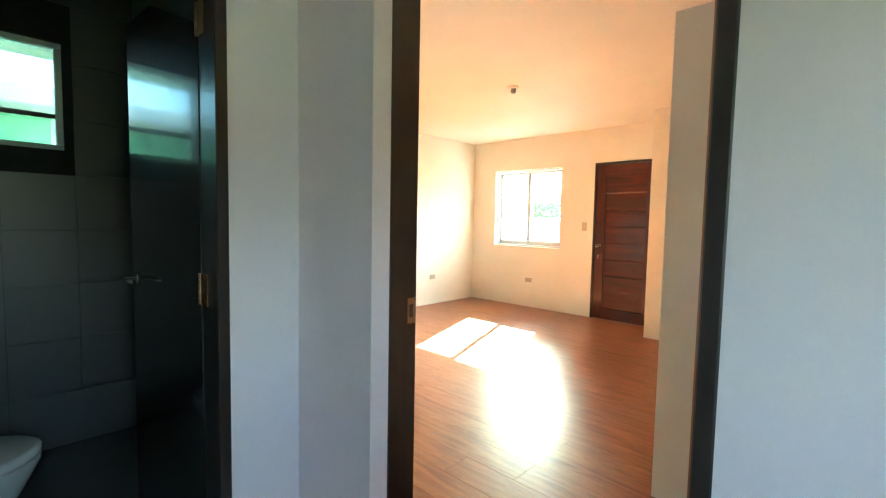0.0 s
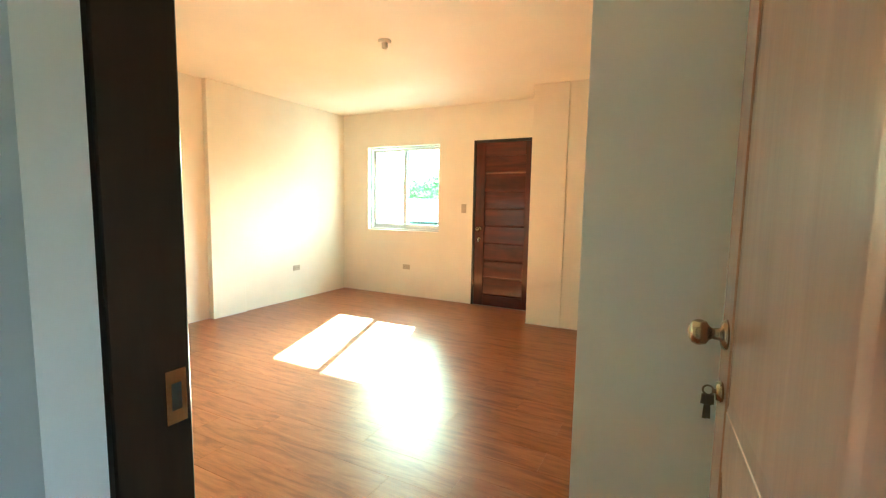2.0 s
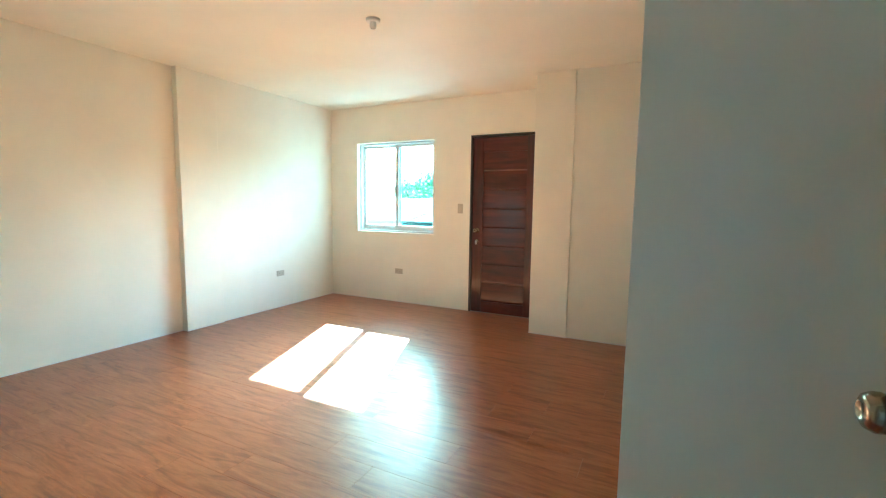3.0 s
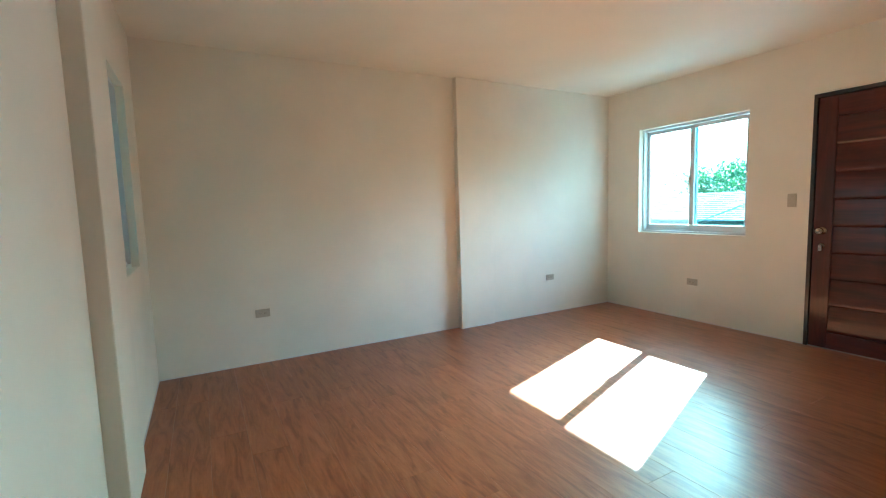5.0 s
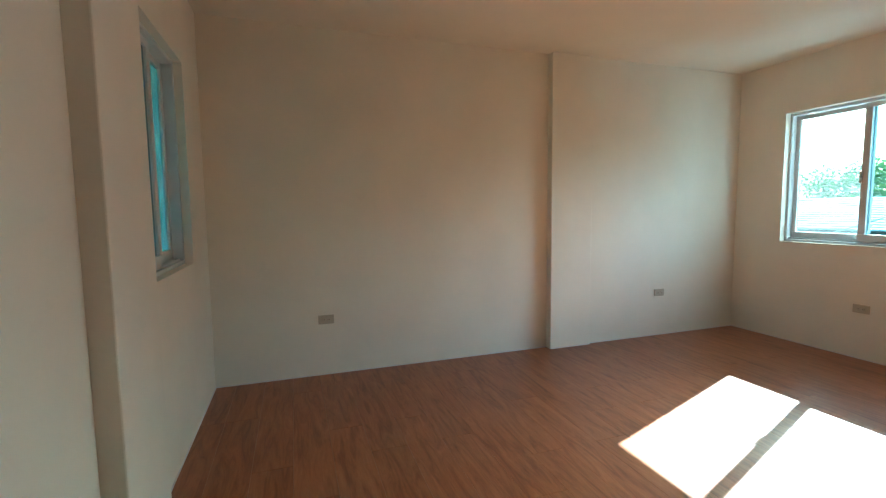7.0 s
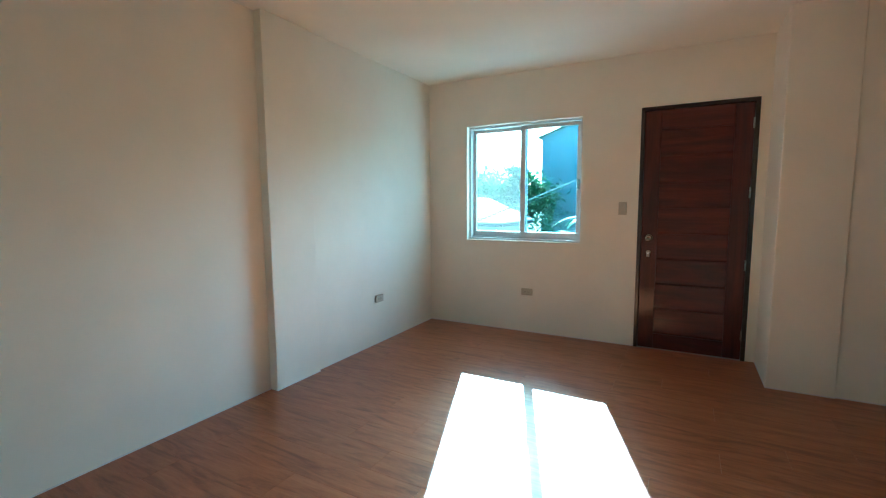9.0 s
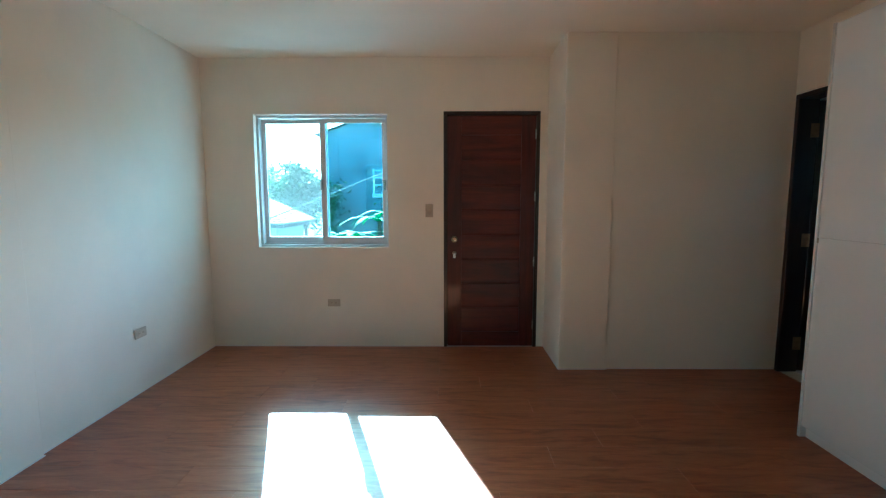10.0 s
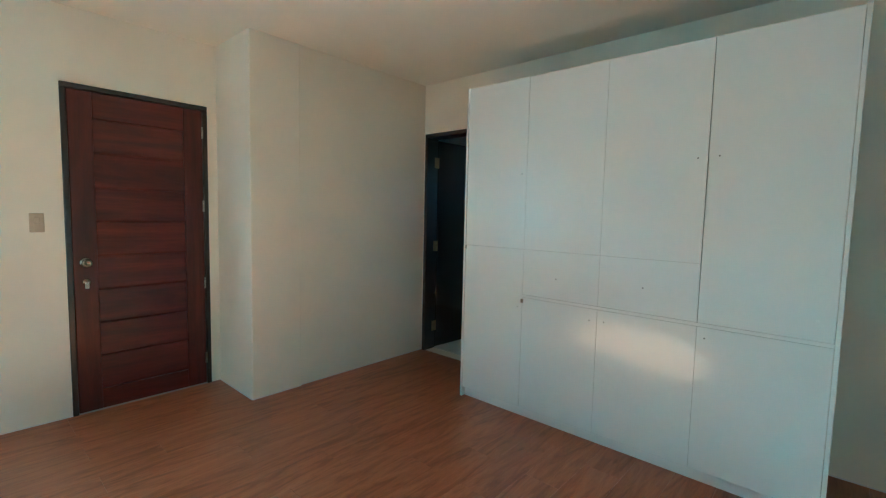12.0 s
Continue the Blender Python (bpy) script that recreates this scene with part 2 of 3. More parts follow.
# ---- large structure ----
bm = B()
box(bm, -0.20, -0.052, -5.03, -2.19, -0.15, CEIL)
box(bm, -0.20, 0.016, -2.19, -1.775, -0.15, CEIL, 0.006, 2)
box(bm, -0.20, -0.008, -1.775, 0.16, -0.15, CEIL)
structure("wall_west", bm, M_WALL, "cream painted west wall with a shallow pilaster", "wall")

WIN = (0.440, 1.610, 0.915, 2.083)
NDOOR = (2.104, 2.944, 0.0, 2.10)
bm = B()
cells(bm, "y", 0.0, 0.16, (-0.008, WIN[0], WIN[1], NDOOR[0], NDOOR[1], 3.014), (-0.15, 0, WIN[2], WIN[3], NDOOR[3], CEIL), (WIN, NDOOR))
box(bm, 3.014, 3.39, -0.556, 0.16, -0.15, CEIL, 0.006, 2)
box(bm, 3.39, WALL_E, -0.541, 0.16, -0.15, CEIL)
structure("wall_north", bm, M_WALL, "cream painted north wall with window, door and a boxed-out corner", "wall")

BDOOR = (-1.42, -0.560, 0.0, 2.10)
bm = B()
cells(bm, "x", EAST, WALL_E, (-4.964, BDOOR[0], BDOOR[1], -0.541), (-0.15, 0, BDOOR[3], CEIL), (BDOOR,))
structure("wall_east", bm, M_WALL, "cream painted east wall behind the wardrobe", "wall")

SWIN = (0.42, 1.235, 0.945, 2.095)
EDOOR = (3.762, 4.648, 0.0, 2.11)
HDOOR = (3.802, 4.648, 0.0, 2.11)
bm = B()
cells(bm, "y", -5.03, -4.878, (-0.052, SWIN[0], SWIN[1], 1.33), (-0.15, SWIN[2], SWIN[3], CEIL), (SWIN,))
box(bm, 1.33, 1.785, -5.024, -4.835, -0.15, CEIL, 0.006, 2)
cells(bm, "y", -4.964, -4.91, (1.785, EDOOR[0], EDOOR[1], EAST), (-0.15, 0, EDOOR[3], CEIL), (EDOOR,))
structure("wall_south", bm, M_WALL, "cream painted south wall with a pilaster, window and doorway", "wall")
bm = B()
cells(bm, "y", -5.028, -4.964, (1.785, HDOOR[0], HDOOR[1], 6.0), (-0.15, 0, HDOOR[3], CEIL), (HDOOR,))
structure("wall_hall_north", bm, M_HALLW, "white painted hall side of the bedroom wall", "wall")

bm = B()
box(bm, -0.20, 6.5, HALL_S - 0.15, 0.16, CEIL, CEIL + 0.2)
structure("ceiling", bm, M_CEIL, "plain cream painted flat ceiling", "ceiling")

BATH = (-6.10, -5.258, 0.0, 2.10)
bm = B()
cells(bm, "x", 3.28, 3.393, (HALL_S, BATH[0], BATH[1], -5.028), (-0.15, 0, BATH[3], CEIL), (BATH,))
structure("wall_hall_west", bm, M_HALLW, "white painted hall wall with the bathroom doorway", "wall")
bm = B()
box(bm, BATH_W - 0.12, 6.0, HALL_S - 0.15, HALL_S, -0.15, CEIL)
structure("wall_hall_south", bm, M_HALLW, "white painted wall at the end of the hall", "wall")
# unseen opening, assumed from the hall's eastern light and sized to brighten it
HWIN = (-6.20, -5.68, 1.17, 1.72)
bm = B()
cells(bm, "x", 6.0, 6.15, (HALL_S - 0.15, HWIN[0], HWIN[1], -4.964), (-0.15, HWIN[2], HWIN[3], CEIL), (HWIN,))
structure("wall_hall_east", bm, M_HALLW, "white painted hall side wall with a window opening", "wall")

BWIN = (-6.06, -5.44, 1.63, 2.20)
bm = B()
cells(bm, "x", BATH_W - 0.12, BATH_W, (HALL_S, BWIN[0], BWIN[1], -5.024), (-0.15, BWIN[2], BWIN[3], CEIL), (BWIN,))
bath_wall = structure("wall_bath_west", bm, M_GROUT, "dark tiled bathroom wall with a high window", "wall")
bm = B()
box(bm, BATH_W, 3.28, -5.12, -5.028, -0.15, CEIL)
structure("wall_bath_north", bm, M_TILE, "dark tiled bathroom side wall", "wall")

bm = B()
box(bm, WALL_E, 6.35, -2.3, -2.2, -0.15, CEIL)
# small unseen opening, added to let some sky light into the en-suite
cells(bm, "x", 6.25, 6.35, (-2.2, -1.35, -1.15, 0.16), (-0.15, 1.7, 1.9, CEIL), ((-1.35, -1.15, 1.7, 1.9),))
box(bm, WALL_E, 6.25, 0.06, 0.16, -0.15, CEIL)
structure("wall_ensuite", bm, M_HALL, "plain pale walls of the small en-suite with a small added light opening", "wall")
bm = B()
box(bm, WALL_E, 6.25, -2.2, 0.06, -0.15, 0.004)
structure("floor_ensuite", bm, M_LTILE, "pale tiled en-suite floor", "floor")
bm = B()
box(bm, 3.34, 6.0, HALL_S, -4.94, -0.15, -0.004)
structure("floor_hall", bm, M_LTILE, "pale hall floor", "floor")
bm = B()
box(bm, BATH_W, 3.34, HALL_S, -5.12, -0.15, -0.01)
structure("floor_bath", bm, M_TILE, "dark tiled bathroom floor", "floor")
bm = B()
box(bm, -0.06, EAST + 0.02, -4.94, 0.02, -0.15, -0.008)
floor = structure("floor", bm, M_SLOT, "reddish brown wood laminate plank floor", "floor")
bm = B()
box(bm, -0.20, 6.35, HALL_S - 0.15, 0.16, -3.0, -0.15)
structure("wall_lower_storey", bm, M_PALE, "plain rendered lower storey under the room", "wall")

bm = B()
for x0, x1, y0, y1 in ((-0.052, -0.046, -4.872, -2.19), (0.016, 0.021, -2.19, -1.775), (-0.008, -0.003, -1.775, 0), (0, NDOOR[0], -0.005, 0), (3.009, 3.014, -0.556, 0), (3.014, 3.39, -0.561, -0.556), (3.39, EAST, -0.546, -0.541), (-0.052, 1.33, -4.878, -4.872), (1.785, EDOOR[0], -4.91, -4.905), (EAST - 0.005, EAST, -4.905, -3.62)):
    box(bm, x0, x1, y0, y1, 0.0, 0.006)
structure("trim", bm, M_HALL, "thin white caulk line at the foot of the walls", "trim")


# ---- windows ----
def sliding_window(name, label, x0, x1, z0, z1, y, inward, glasses, latch=True, clear=True):
    """A two-sash sliding window across x at y; inward: +1 if the room lies towards +y, -1 if towards -y."""
    win = tagged(empty(name, label, "window"), kind="structure")
    d, s = 0.050, inward
    ya, yb = sorted((y - s * d, y + s * d))
    f = 0.022
    bm = B()
    box(bm, x0, x1, ya, yb, z1 - f, z1, 0.003)
    box(bm, x0, x1, ya, yb, z0, z0 + f, 0.003)
    box(bm, x0, x0 + f, ya, yb, z0 + f, z1 - f, 0.003)
    box(bm, x1 - f, x1, ya, yb, z0 + f, z1 - f, 0.003)
    part("window_frame", bm, M_ALU, win)
    bm = B()
    for k in (-1, 0, 1):
        yy = y + k * 0.028
        box(bm, x0 + f, x1 - f, yy - 0.002, yy + 0.002, z0 + f, z0 + f + 0.014)
    part("sill_track", bm, M_ALU, win)
    mid = (x0 + x1) / 2
    w = 0.036
    for i, (a, b, yy, mat) in enumerate(((x0 + f, mid + 0.028, y - s * 0.020, glasses[0]), (mid - 0.028, x1 - f, y + s * 0.016, glasses[1]))):
        c0, c1 = z0 + f + 0.006, z1 - f - 0.004
        wa, wb = (w, 0.050) if i == 0 else (0.050, w)
        bm = B()
        box(bm, a, b, yy - 0.015, yy + 0.015, c1 - w, c1, 0.003)
        box(bm, a, b, yy - 0.015, yy + 0.015, c0, c0 + w * 1.7, 0.003)
        box(bm, a, a + wa, yy - 0.015, yy + 0.015, c0 + w * 1.7, c1 - w, 0.003)
        box(bm, b - wb, b, yy - 0.015, yy + 0.015, c0 + w * 1.7, c1 - w, 0.003)
        sash = part("sash", bm, M_ALU, win)
        bm = B()
        box(bm, a + wa - 0.004, b - wb + 0.004, yy - 0.002, yy + 0.002, c0 + w * 1.6, c1 - w + 0.004)
        pane = part("pane", bm, mat, sash)
        pane.visible_shadow = not clear
        for px in (a + 0.004, b - wb / 2) if latch and i else ():
            bm = B()
            la, lb = sorted((yy + s * 0.010, yy + s * 0.026))
            zm = (z0 + z1) / 2 - 0.03
            box(bm, px - 0.012, px + 0.012, la, lb, zm - 0.048, zm + 0.048, 0.003)
            box(bm, px - 0.006, px + 0.006, *sorted((yy + s * 0.026, yy + s * 0.032)), zm - 0.012, zm + 0.030, 0.002)
            part("latch", bm, M_STEEL, sash, "small grey sash latch")
    return win


sliding_window("window_1", "white aluminium sliding window with two clear panes", *WIN[:2], *WIN[2:], 0.108, -1, (M_GLASSH, M_GLASSB))
sliding_window("window_2", "white aluminium sliding window with teal tinted panes", *SWIN[:2], *SWIN[2:], -4.972, 1, (M_GLASST, M_GLASST), False, False)

win = tagged(empty("window_3", "high bathroom window with a narrow awning sash", "window"), kind="structure")
bm = B()
for a, b, c, d in ((*BWIN[:2], BWIN[2], BWIN[2] + 0.03), (*BWIN[:2], BWIN[3] - 0.03, BWIN[3]), (BWIN[0], BWIN[0] + 0.03, BWIN[2] + 0.03, BWIN[3] - 0.03), (BWIN[1] - 0.03, BWIN[1], BWIN[2] + 0.03, BWIN[3] - 0.03)):
    box(bm, BATH_W - 0.09, BATH_W - 0.03, a, b, c, d, 0.003)
part("window_frame", bm, M_ALU, win)
bm = B()
box(bm, BATH_W - 0.07, BATH_W - 0.045, BWIN[0] + 0.03, BWIN[1] - 0.03, 1.80, 1.825, 0.002)
box(bm, BATH_W - 0.07, BATH_W - 0.045, -5.78, -5.76, BWIN[2] + 0.03, 1.80, 0.002)
part("glazing_bar", bm, M_FRAME, win, "dark glazing bar")
for a, b in ((1.66, 1.80), (1.825, 2.17)):
    bm = B()
    box(bm, BATH_W - 0.060, BATH_W - 0.056, BWIN[0] + 0.028, BWIN[1] - 0.028, a - 0.002, b + 0.002)
    part("pane", bm, M_GLASSG, win).visible_shadow = False


# ---- doors ----
def hinge(m, parent, material=M_BRASS, h=0.10, plate=0.035):
    """A butt hinge, its pin along local z, plate towards local +x, face towards -y."""
    bm = B()
    for k in range(5):
        z = -h / 2 + k * h / 5
        lathe(bm, ((0, z + 0.001), (0.0065, z + 0.001), (0.0065, z + h / 5 - 0.001), (0, z + h / 5 - 0.001)), Matrix.Identity(4), 10)
    box(bm, 0.004, plate, -0.0015, 0.0015, -h / 2, h / 2)
    for z in (-0.35, 0, 0.35) if plate > 0.02 else ():
        lathe(bm, ((0.0, -0.0005), (0.004, -0.0005), (0.004, 0.0014), (0, 0.0022)), pose(plate * 0.55 + (0.006 if z else -0.004), -0.0015, z * h, 90), 8)
    bm.transform(m)
    return part("hinge", bm, material, parent, "brass butt hinge")


def knob(m, parent, material=M_BRASS, label="round satin brass door knob"):
    """A door knob on a rose, standing out along local z."""
    bm = B()
    lathe(bm, ((0, 0), (0.033, 0), (0.034, 0.004), (0.028, 0.010), (0.014, 0.014), (0.012, 0.028), (0.016, 0.034), (0.0255, 0.040), (0.0285, 0.050), (0.0285, 0.058), (0.024, 0.068), (0.014, 0.073), (0.012, 0.070), (0.0, 0.070)), m)
    return part("door_knob", bm, material, parent, label, True)


def panel_leaf(w, h, t, parent, material, rail_material, spans, stile, proud=0.16):
    """A leaf from x 0..w, y 0..t, z 0..h with stiles, rails and raised fielded panels."""
    made = []
    for a, b in ((0, stile), (w - stile, w)):
        bm = B()
        box(bm, a, b, 0, t, 0, h, 0.003)
        made.append(part("stile", bm, rail_material, parent))
    edges = [(a, b) for a, b in zip((0.0, *(z1 for _, z1 in spans)), (*(z0 for z0, _ in spans), h))]
    for z0, z1 in spans:
        bm = B()
        box(bm, stile - 0.004, w - stile + 0.004, t * 0.10, t * 0.90, z0 - 0.004, z1 + 0.004)
        for s in (0, 1):
            y0, y1 = (t * 0.10, t * proud) if s == 0 else (t * 0.90, t * (1 - proud))
            a, b, c, d = stile + 0.004, w - stile - 0.004, z0 + 0.004, z1 - 0.004
            k = 0.034
            low = [bm.verts.new(v) for v in ((a, y0, c), (b, y0, c), (b, y0, d), (a, y0, d))]
            up = [bm.verts.new(v) for v in ((a + k, y1, c + k), (b - k, y1, c + k), (b - k, y1, d - k), (a + k, y1, d - k))]
            for j in range(4):
                bm.faces.new((low[j], low[(j + 1) % 4], up[(j + 1) % 4], up[j]))
            bm.faces.new(up)
        bmesh.ops.recalc_face_normals(bm, faces=bm.faces)
        made.append(part("panel", bm, material, parent))
    for c, d in edges:
        bm = B()
        box(bm, stile + 0.0005, w - stile - 0.0005, 0.002, t - 0.002, c, d, 0.004)
        made.append(part("rail", bm, material, parent))
    return made


def slat_leaf(w, h, t, parent, material, rail_material, panels, stile, top, bottom):
    """A leaf whose field is filled by sloping boards, each proud at its lower edge."""
    for a, b in ((0, stile), (w - stile, w)):
        bm = B()
        box(bm, a, b, 0, t, 0, h, 0.003)
        part("stile", bm, rail_material, parent)
    for c, d in ((0, bottom), (h - top, h)):
        bm = B()
        box(bm, stile + 0.0005, w - stile - 0.0005, 0.001, t - 0.001, c, d, 0.003)
        part("rail", bm, material, parent)
    bm = B()
    box(bm, stile - 0.002, w - stile + 0.002, t * 0.5 - 0.0025, t * 0.5 + 0.0025, bottom - 0.002, h - top + 0.002)
    part("backing", bm, material, parent)
    pitch = (h - top - bottom) / panels
    a, b = stile + 0.001, w - stile - 0.001
    for i in range(panels):
        z0, z1 = bottom + i * pitch + 0.001, bottom + (i + 1) * pitch - 0.001
        bm = B()
        ring = [(0.018, z0), (0.010, z0 + 0.006), (0.005, z0 + 0.016), (0.005, z0 + 0.030), (0.017, z1 - 0.010), (0.018, z1), (t - 0.018, z1), (t - 0.005, z0 + 0.030), (t - 0.005, z0 + 0.012), (t - 0.018, z0)]
        left, right = ([bm.verts.new((x, y, z)) for y, z in ring] for x in (a, b))
        n = len(ring)
        for k in range(n):
            bm.faces.new((left[k], left[(k + 1) % n], right[(k + 1) % n], right[k]))
        bm.faces.new(left)
        bm.faces.new(list(reversed(right)))
        bmesh.ops.recalc_face_normals(bm, faces=bm.faces)
        part("panel", bm, material, parent)


def door_frame(name, label, axis, a0, a1, u0, u1, top, width, material=M_FRAME, deep=None):
    """A jamb and head round an opening u0..u1 across axis, between a0 and a1."""
    fr = tagged(empty(name, label, "door frame"), kind="structure")
    for nm, ua, ub, za, zb, front in (("jamb", u0, u0 + width, 0, top - width, a0), ("jamb", u1 - width, u1, 0, top - width, deep or a0), ("head", u0, u1, top - width, top, a0)):
        bm = B()
        if axis == "y":
            box(bm, ua, ub, front, a1, za, zb, 0.003)
        else:
            box(bm, a0, a1, ua, ub, za, zb, 0.003)
        part(nm, bm, material, fr)
    return fr


# balcony door in the north wall
fr = door_frame("door_frame_1", "dark stained wooden frame of the panelled door", "y", -0.012, 0.10, *NDOOR[:2], NDOOR[3], 0.030)
NL = (NDOOR[0] + 0.033, NDOOR[1] - 0.033)
leaf = empty("door_1", "closed mahogany door with horizontal raised panels", "door", m=pose(NL[0], 0.0, 0.006))
bm = B()
box(bm, NDOOR[0] + 0.030, NDOOR[1] - 0.030, -0.008, 0.10, 0.0, 0.005)
box(bm, NDOOR[0] + 0.030, NDOOR[1] - 0.030, 0.05, 0.10, 0.005, 0.02)
part("threshold", bm, M_CONC, fr, "thin pale threshold strip")
for xa, xb, za, zb in ((NDOOR[0] + 0.029, NDOOR[0] + 0.048, 0, NDOOR[3] - 0.031), (NDOOR[1] - 0.048, NDOOR[1] - 0.029, 0, NDOOR[3] - 0.031), (NDOOR[0] + 0.048, NDOOR[1] - 0.048, NDOOR[3] - 0.05, NDOOR[3] - 0.029)):
    bm = B()
    box(bm, xa, xb, 0.045, 0.095, za, zb)
    part("door_stop", bm, M_FRAME, fr)
leaf["kind"] = "structure"
w = NL[1] - NL[0]
slat_leaf(w, 2.06, 0.042, leaf, M_MAHOG, M_MAHOGV, 8, 0.125, 0.165, 0.13)
knob(pose(0.062, 0, 0.98, 90), leaf, M_BRASS)
bm = B()
lathe(bm, ((0, 0), (0.022, 0), (0.023, 0.004), (0.019, 0.010), (0.0, 0.011)), pose(0.062, 0, 0.855, 90))
lock = part("deadbolt", bm, M_BRASS, leaf, "round brass deadbolt plate", True)
bm = B()
box(bm, 0.058, 0.066, -0.030, -0.010, 0.850, 0.860)
box(bm, 0.050, 0.074, -0.034, -0.029, 0.815, 0.862, 0.002)
part("thumb_turn", bm, M_STEEL, lock)
for z in (0.20, 0.78, 1.36, 1.90):
    hinge(pose(w + 0.0015, -0.004, z, 0, 0, 180), leaf, M_STEEL, 0.085, 0.009)

# entry doorway and its open leaf
door_frame("door_frame_2", "nearly black stained frame of the bedroom doorway", "y", -4.952, -4.845, EDOOR[0], EDOOR[1], EDOOR[3], 0.030, deep=-5.032)
bm = B()
box(bm, 3.792, 3.7935, -4.884, -4.854, 0.972, 1.052)
plate = tagged(part("strike_plate", bm, M_BRASS), "brass strike plate let into the dark door jamb", "strike plate")
# uncut hole: a dark plate gives its inner shade
bm = B()
box(bm, 3.7936, 3.7942, -4.876, -4.862, 0.992, 1.032)
part("latch_hole", bm, M_SLOT, plate)
entry = empty("door_2", "open glossy brown panelled bedroom door with knob", "door", m=pose(4.618, -4.872, 0.012, 0, 0, 93.2))
entry["kind"] = "structure"
panel_leaf(0.83, 2.06, 0.040, entry, M_LEAF, M_LEAF, ((0.20, 0.72), (0.86, 1.93)), 0.112, 0.06)
knob(pose(0.765, 0.040, 1.010, -90), entry, M_BRASS)
knob(pose(0.765, 0.0, 1.010, 90), entry, M_BRASS)
bm = B()
lathe(bm, ((0, 0), (0.022, 0), (0.023, 0.004), (0.019, 0.012), (0.0, 0.013)), pose(0.765, 0.040, 0.880, -90))
lock = part("deadbolt", bm, M_BRASS, entry, "round brass deadbolt with a key in it", True)
bm = B()
box(bm, 0.7635, 0.7665, 0.052, 0.060, 0.875, 0.885)
lathe(bm, ((0.012, -0.0015), (0.013, 0), (0.012, 0.0015), (0.0095, 0.0015), (0.0085, 0), (0.0095, -0.0015), (0.012, -0.0015)), pose(0.765, 0.067, 0.880, 0, 90), 16)
for k, a in ((0, 3), (1, -3)):
    kb = B()
    box(kb, -0.001, 0.001, -0.011, 0.011, -0.052, -0.028, 0.0006)
    box(kb, -0.001, 0.001, -0.004, 0.004, -0.085, -0.052)
    kb.transform(pose(0.765 + 0.003 * k, 0.067, 0.898, a))
    tmp = bpy.data.meshes.new("key_blank")
    kb.to_mesh(tmp)
    kb.free()
    bm.from_mesh(tmp)
    bpy.data.meshes.remove(tmp)
part("key", bm, M_KEY, lock, "small dark keys hanging from the lock")
for z in (0.24, 1.04, 1.84):
    hinge(pose(-0.003, -0.003, z, 180, 0, 90), entry, M_COPPER, 0.10, 0.036)

# hall bathroom doorway and its open leaf
door_frame("door_frame_3", "nearly black frame of the hall bathroom doorway", "x", 3.265, 3.402, *BATH[:2], BATH[3], 0.035)
bath_leaf = empty("door_3", "open glossy nearly black bathroom door with lever handle", "door", m=pose(3.270, -5.296, 0.01, 0, 0, 183.5))
bath_leaf["kind"] = "structure"
bm = B()
box(bm, 0, 0.70, -0.036, 0, 0, 2.05, 0.003)
part("leaf", bm, M_DARKDOOR, bath_leaf)
bm = B()
lathe(bm, ((0, 0), (0.026, 0), (0.026, 0.008), (0.010, 0.010), (0.010, 0.050), (0, 0.050)), pose(0.64, 0, 1.02, -90), 20)
tube(bm, ((0.645, 0.046, 1.02), (0.60, 0.048, 1.02), (0.525, 0.046, 1.018)), 0.008, 10)
part("lever_handle", bm, M_STEEL, bath_leaf, "slim chrome lever handle", True)
for z in (0.25, 1.05, 1.88):
    hinge(pose(-0.004, 0.004, z, 0, 0, 180), bath_leaf, M_COPPER, 0.10, 0.05)

# en-suite doorway and its open leaf
door_frame("door_frame_4", "nearly black frame of the en-suite doorway", "x", EAST - 0.012, WALL_E + 0.01, *BDOOR[:2], BDOOR[3], 0.035)
suite_leaf = empty("door_4", "open nearly black en-suite door in its frame", "door", m=pose(WALL_E + 0.012, -0.598, 0.01, 0, 0, -4))
suite_leaf["kind"] = "structure"
bm = B()
box(bm, 0, 0.76, 0, 0.036, 0, 2.045, 0.003)
part("leaf", bm, M_DARKDOOR, suite_leaf)
for z in (0.22, 1.02, 1.83):
    hinge(pose(-0.004, -0.004, z, 0, 0, 180), suite_leaf, M_COPPER, 0.10, 0.05)

# ---- wardrobe ----
WX, WY0, WY1, WH = 4.130, -3.612, -1.540, 2.235
ward = empty("wardrobe", "white melamine built-in wardrobe with handleless doors against the wall", "wardrobe")
T = 0.018
for nm, y0, y1 in (("side_panel", WY1 - T, WY1), ("side_panel", WY0, WY0 + T)):
    bm = B()
    box(bm, WX - 0.004, EAST - 0.003, y0, y1, 0, WH, 0.0015)
    part(nm, bm, M_MELA, ward)
bm = B()
box(bm, WX + 0.016, EAST - 0.003, WY0 + T, WY1 - T, WH - T, WH)
part("top_panel", bm, M_MELA, ward)
bm = B()
box(bm, WX + 0.022, EAST - 0.003, WY0 + T, WY1 - T, 0.060, 0.078)
part("bottom_panel", bm, M_MELA, ward)
bm = B()
box(bm, WX + 0.032, WX + 0.050, WY0 + T, WY1 - T, 0, 0.060)
part("plinth", bm, M_EDGE, ward, "white recessed plinth board")
SEAM = (WY1 - T, -2.045, -2.553, -3.070, WY0 + T)
SHELF, DRAW = 0.822, 1.130
bm = B()
box(bm, WX - 0.001, EAST - 0.003, WY0 + T, SEAM[1], SHELF - 0.009, SHELF + 0.009, 0.001)
part("shelf_edge", bm, M_EDGE, ward, "white shelf edge between the doors")
bm = B()
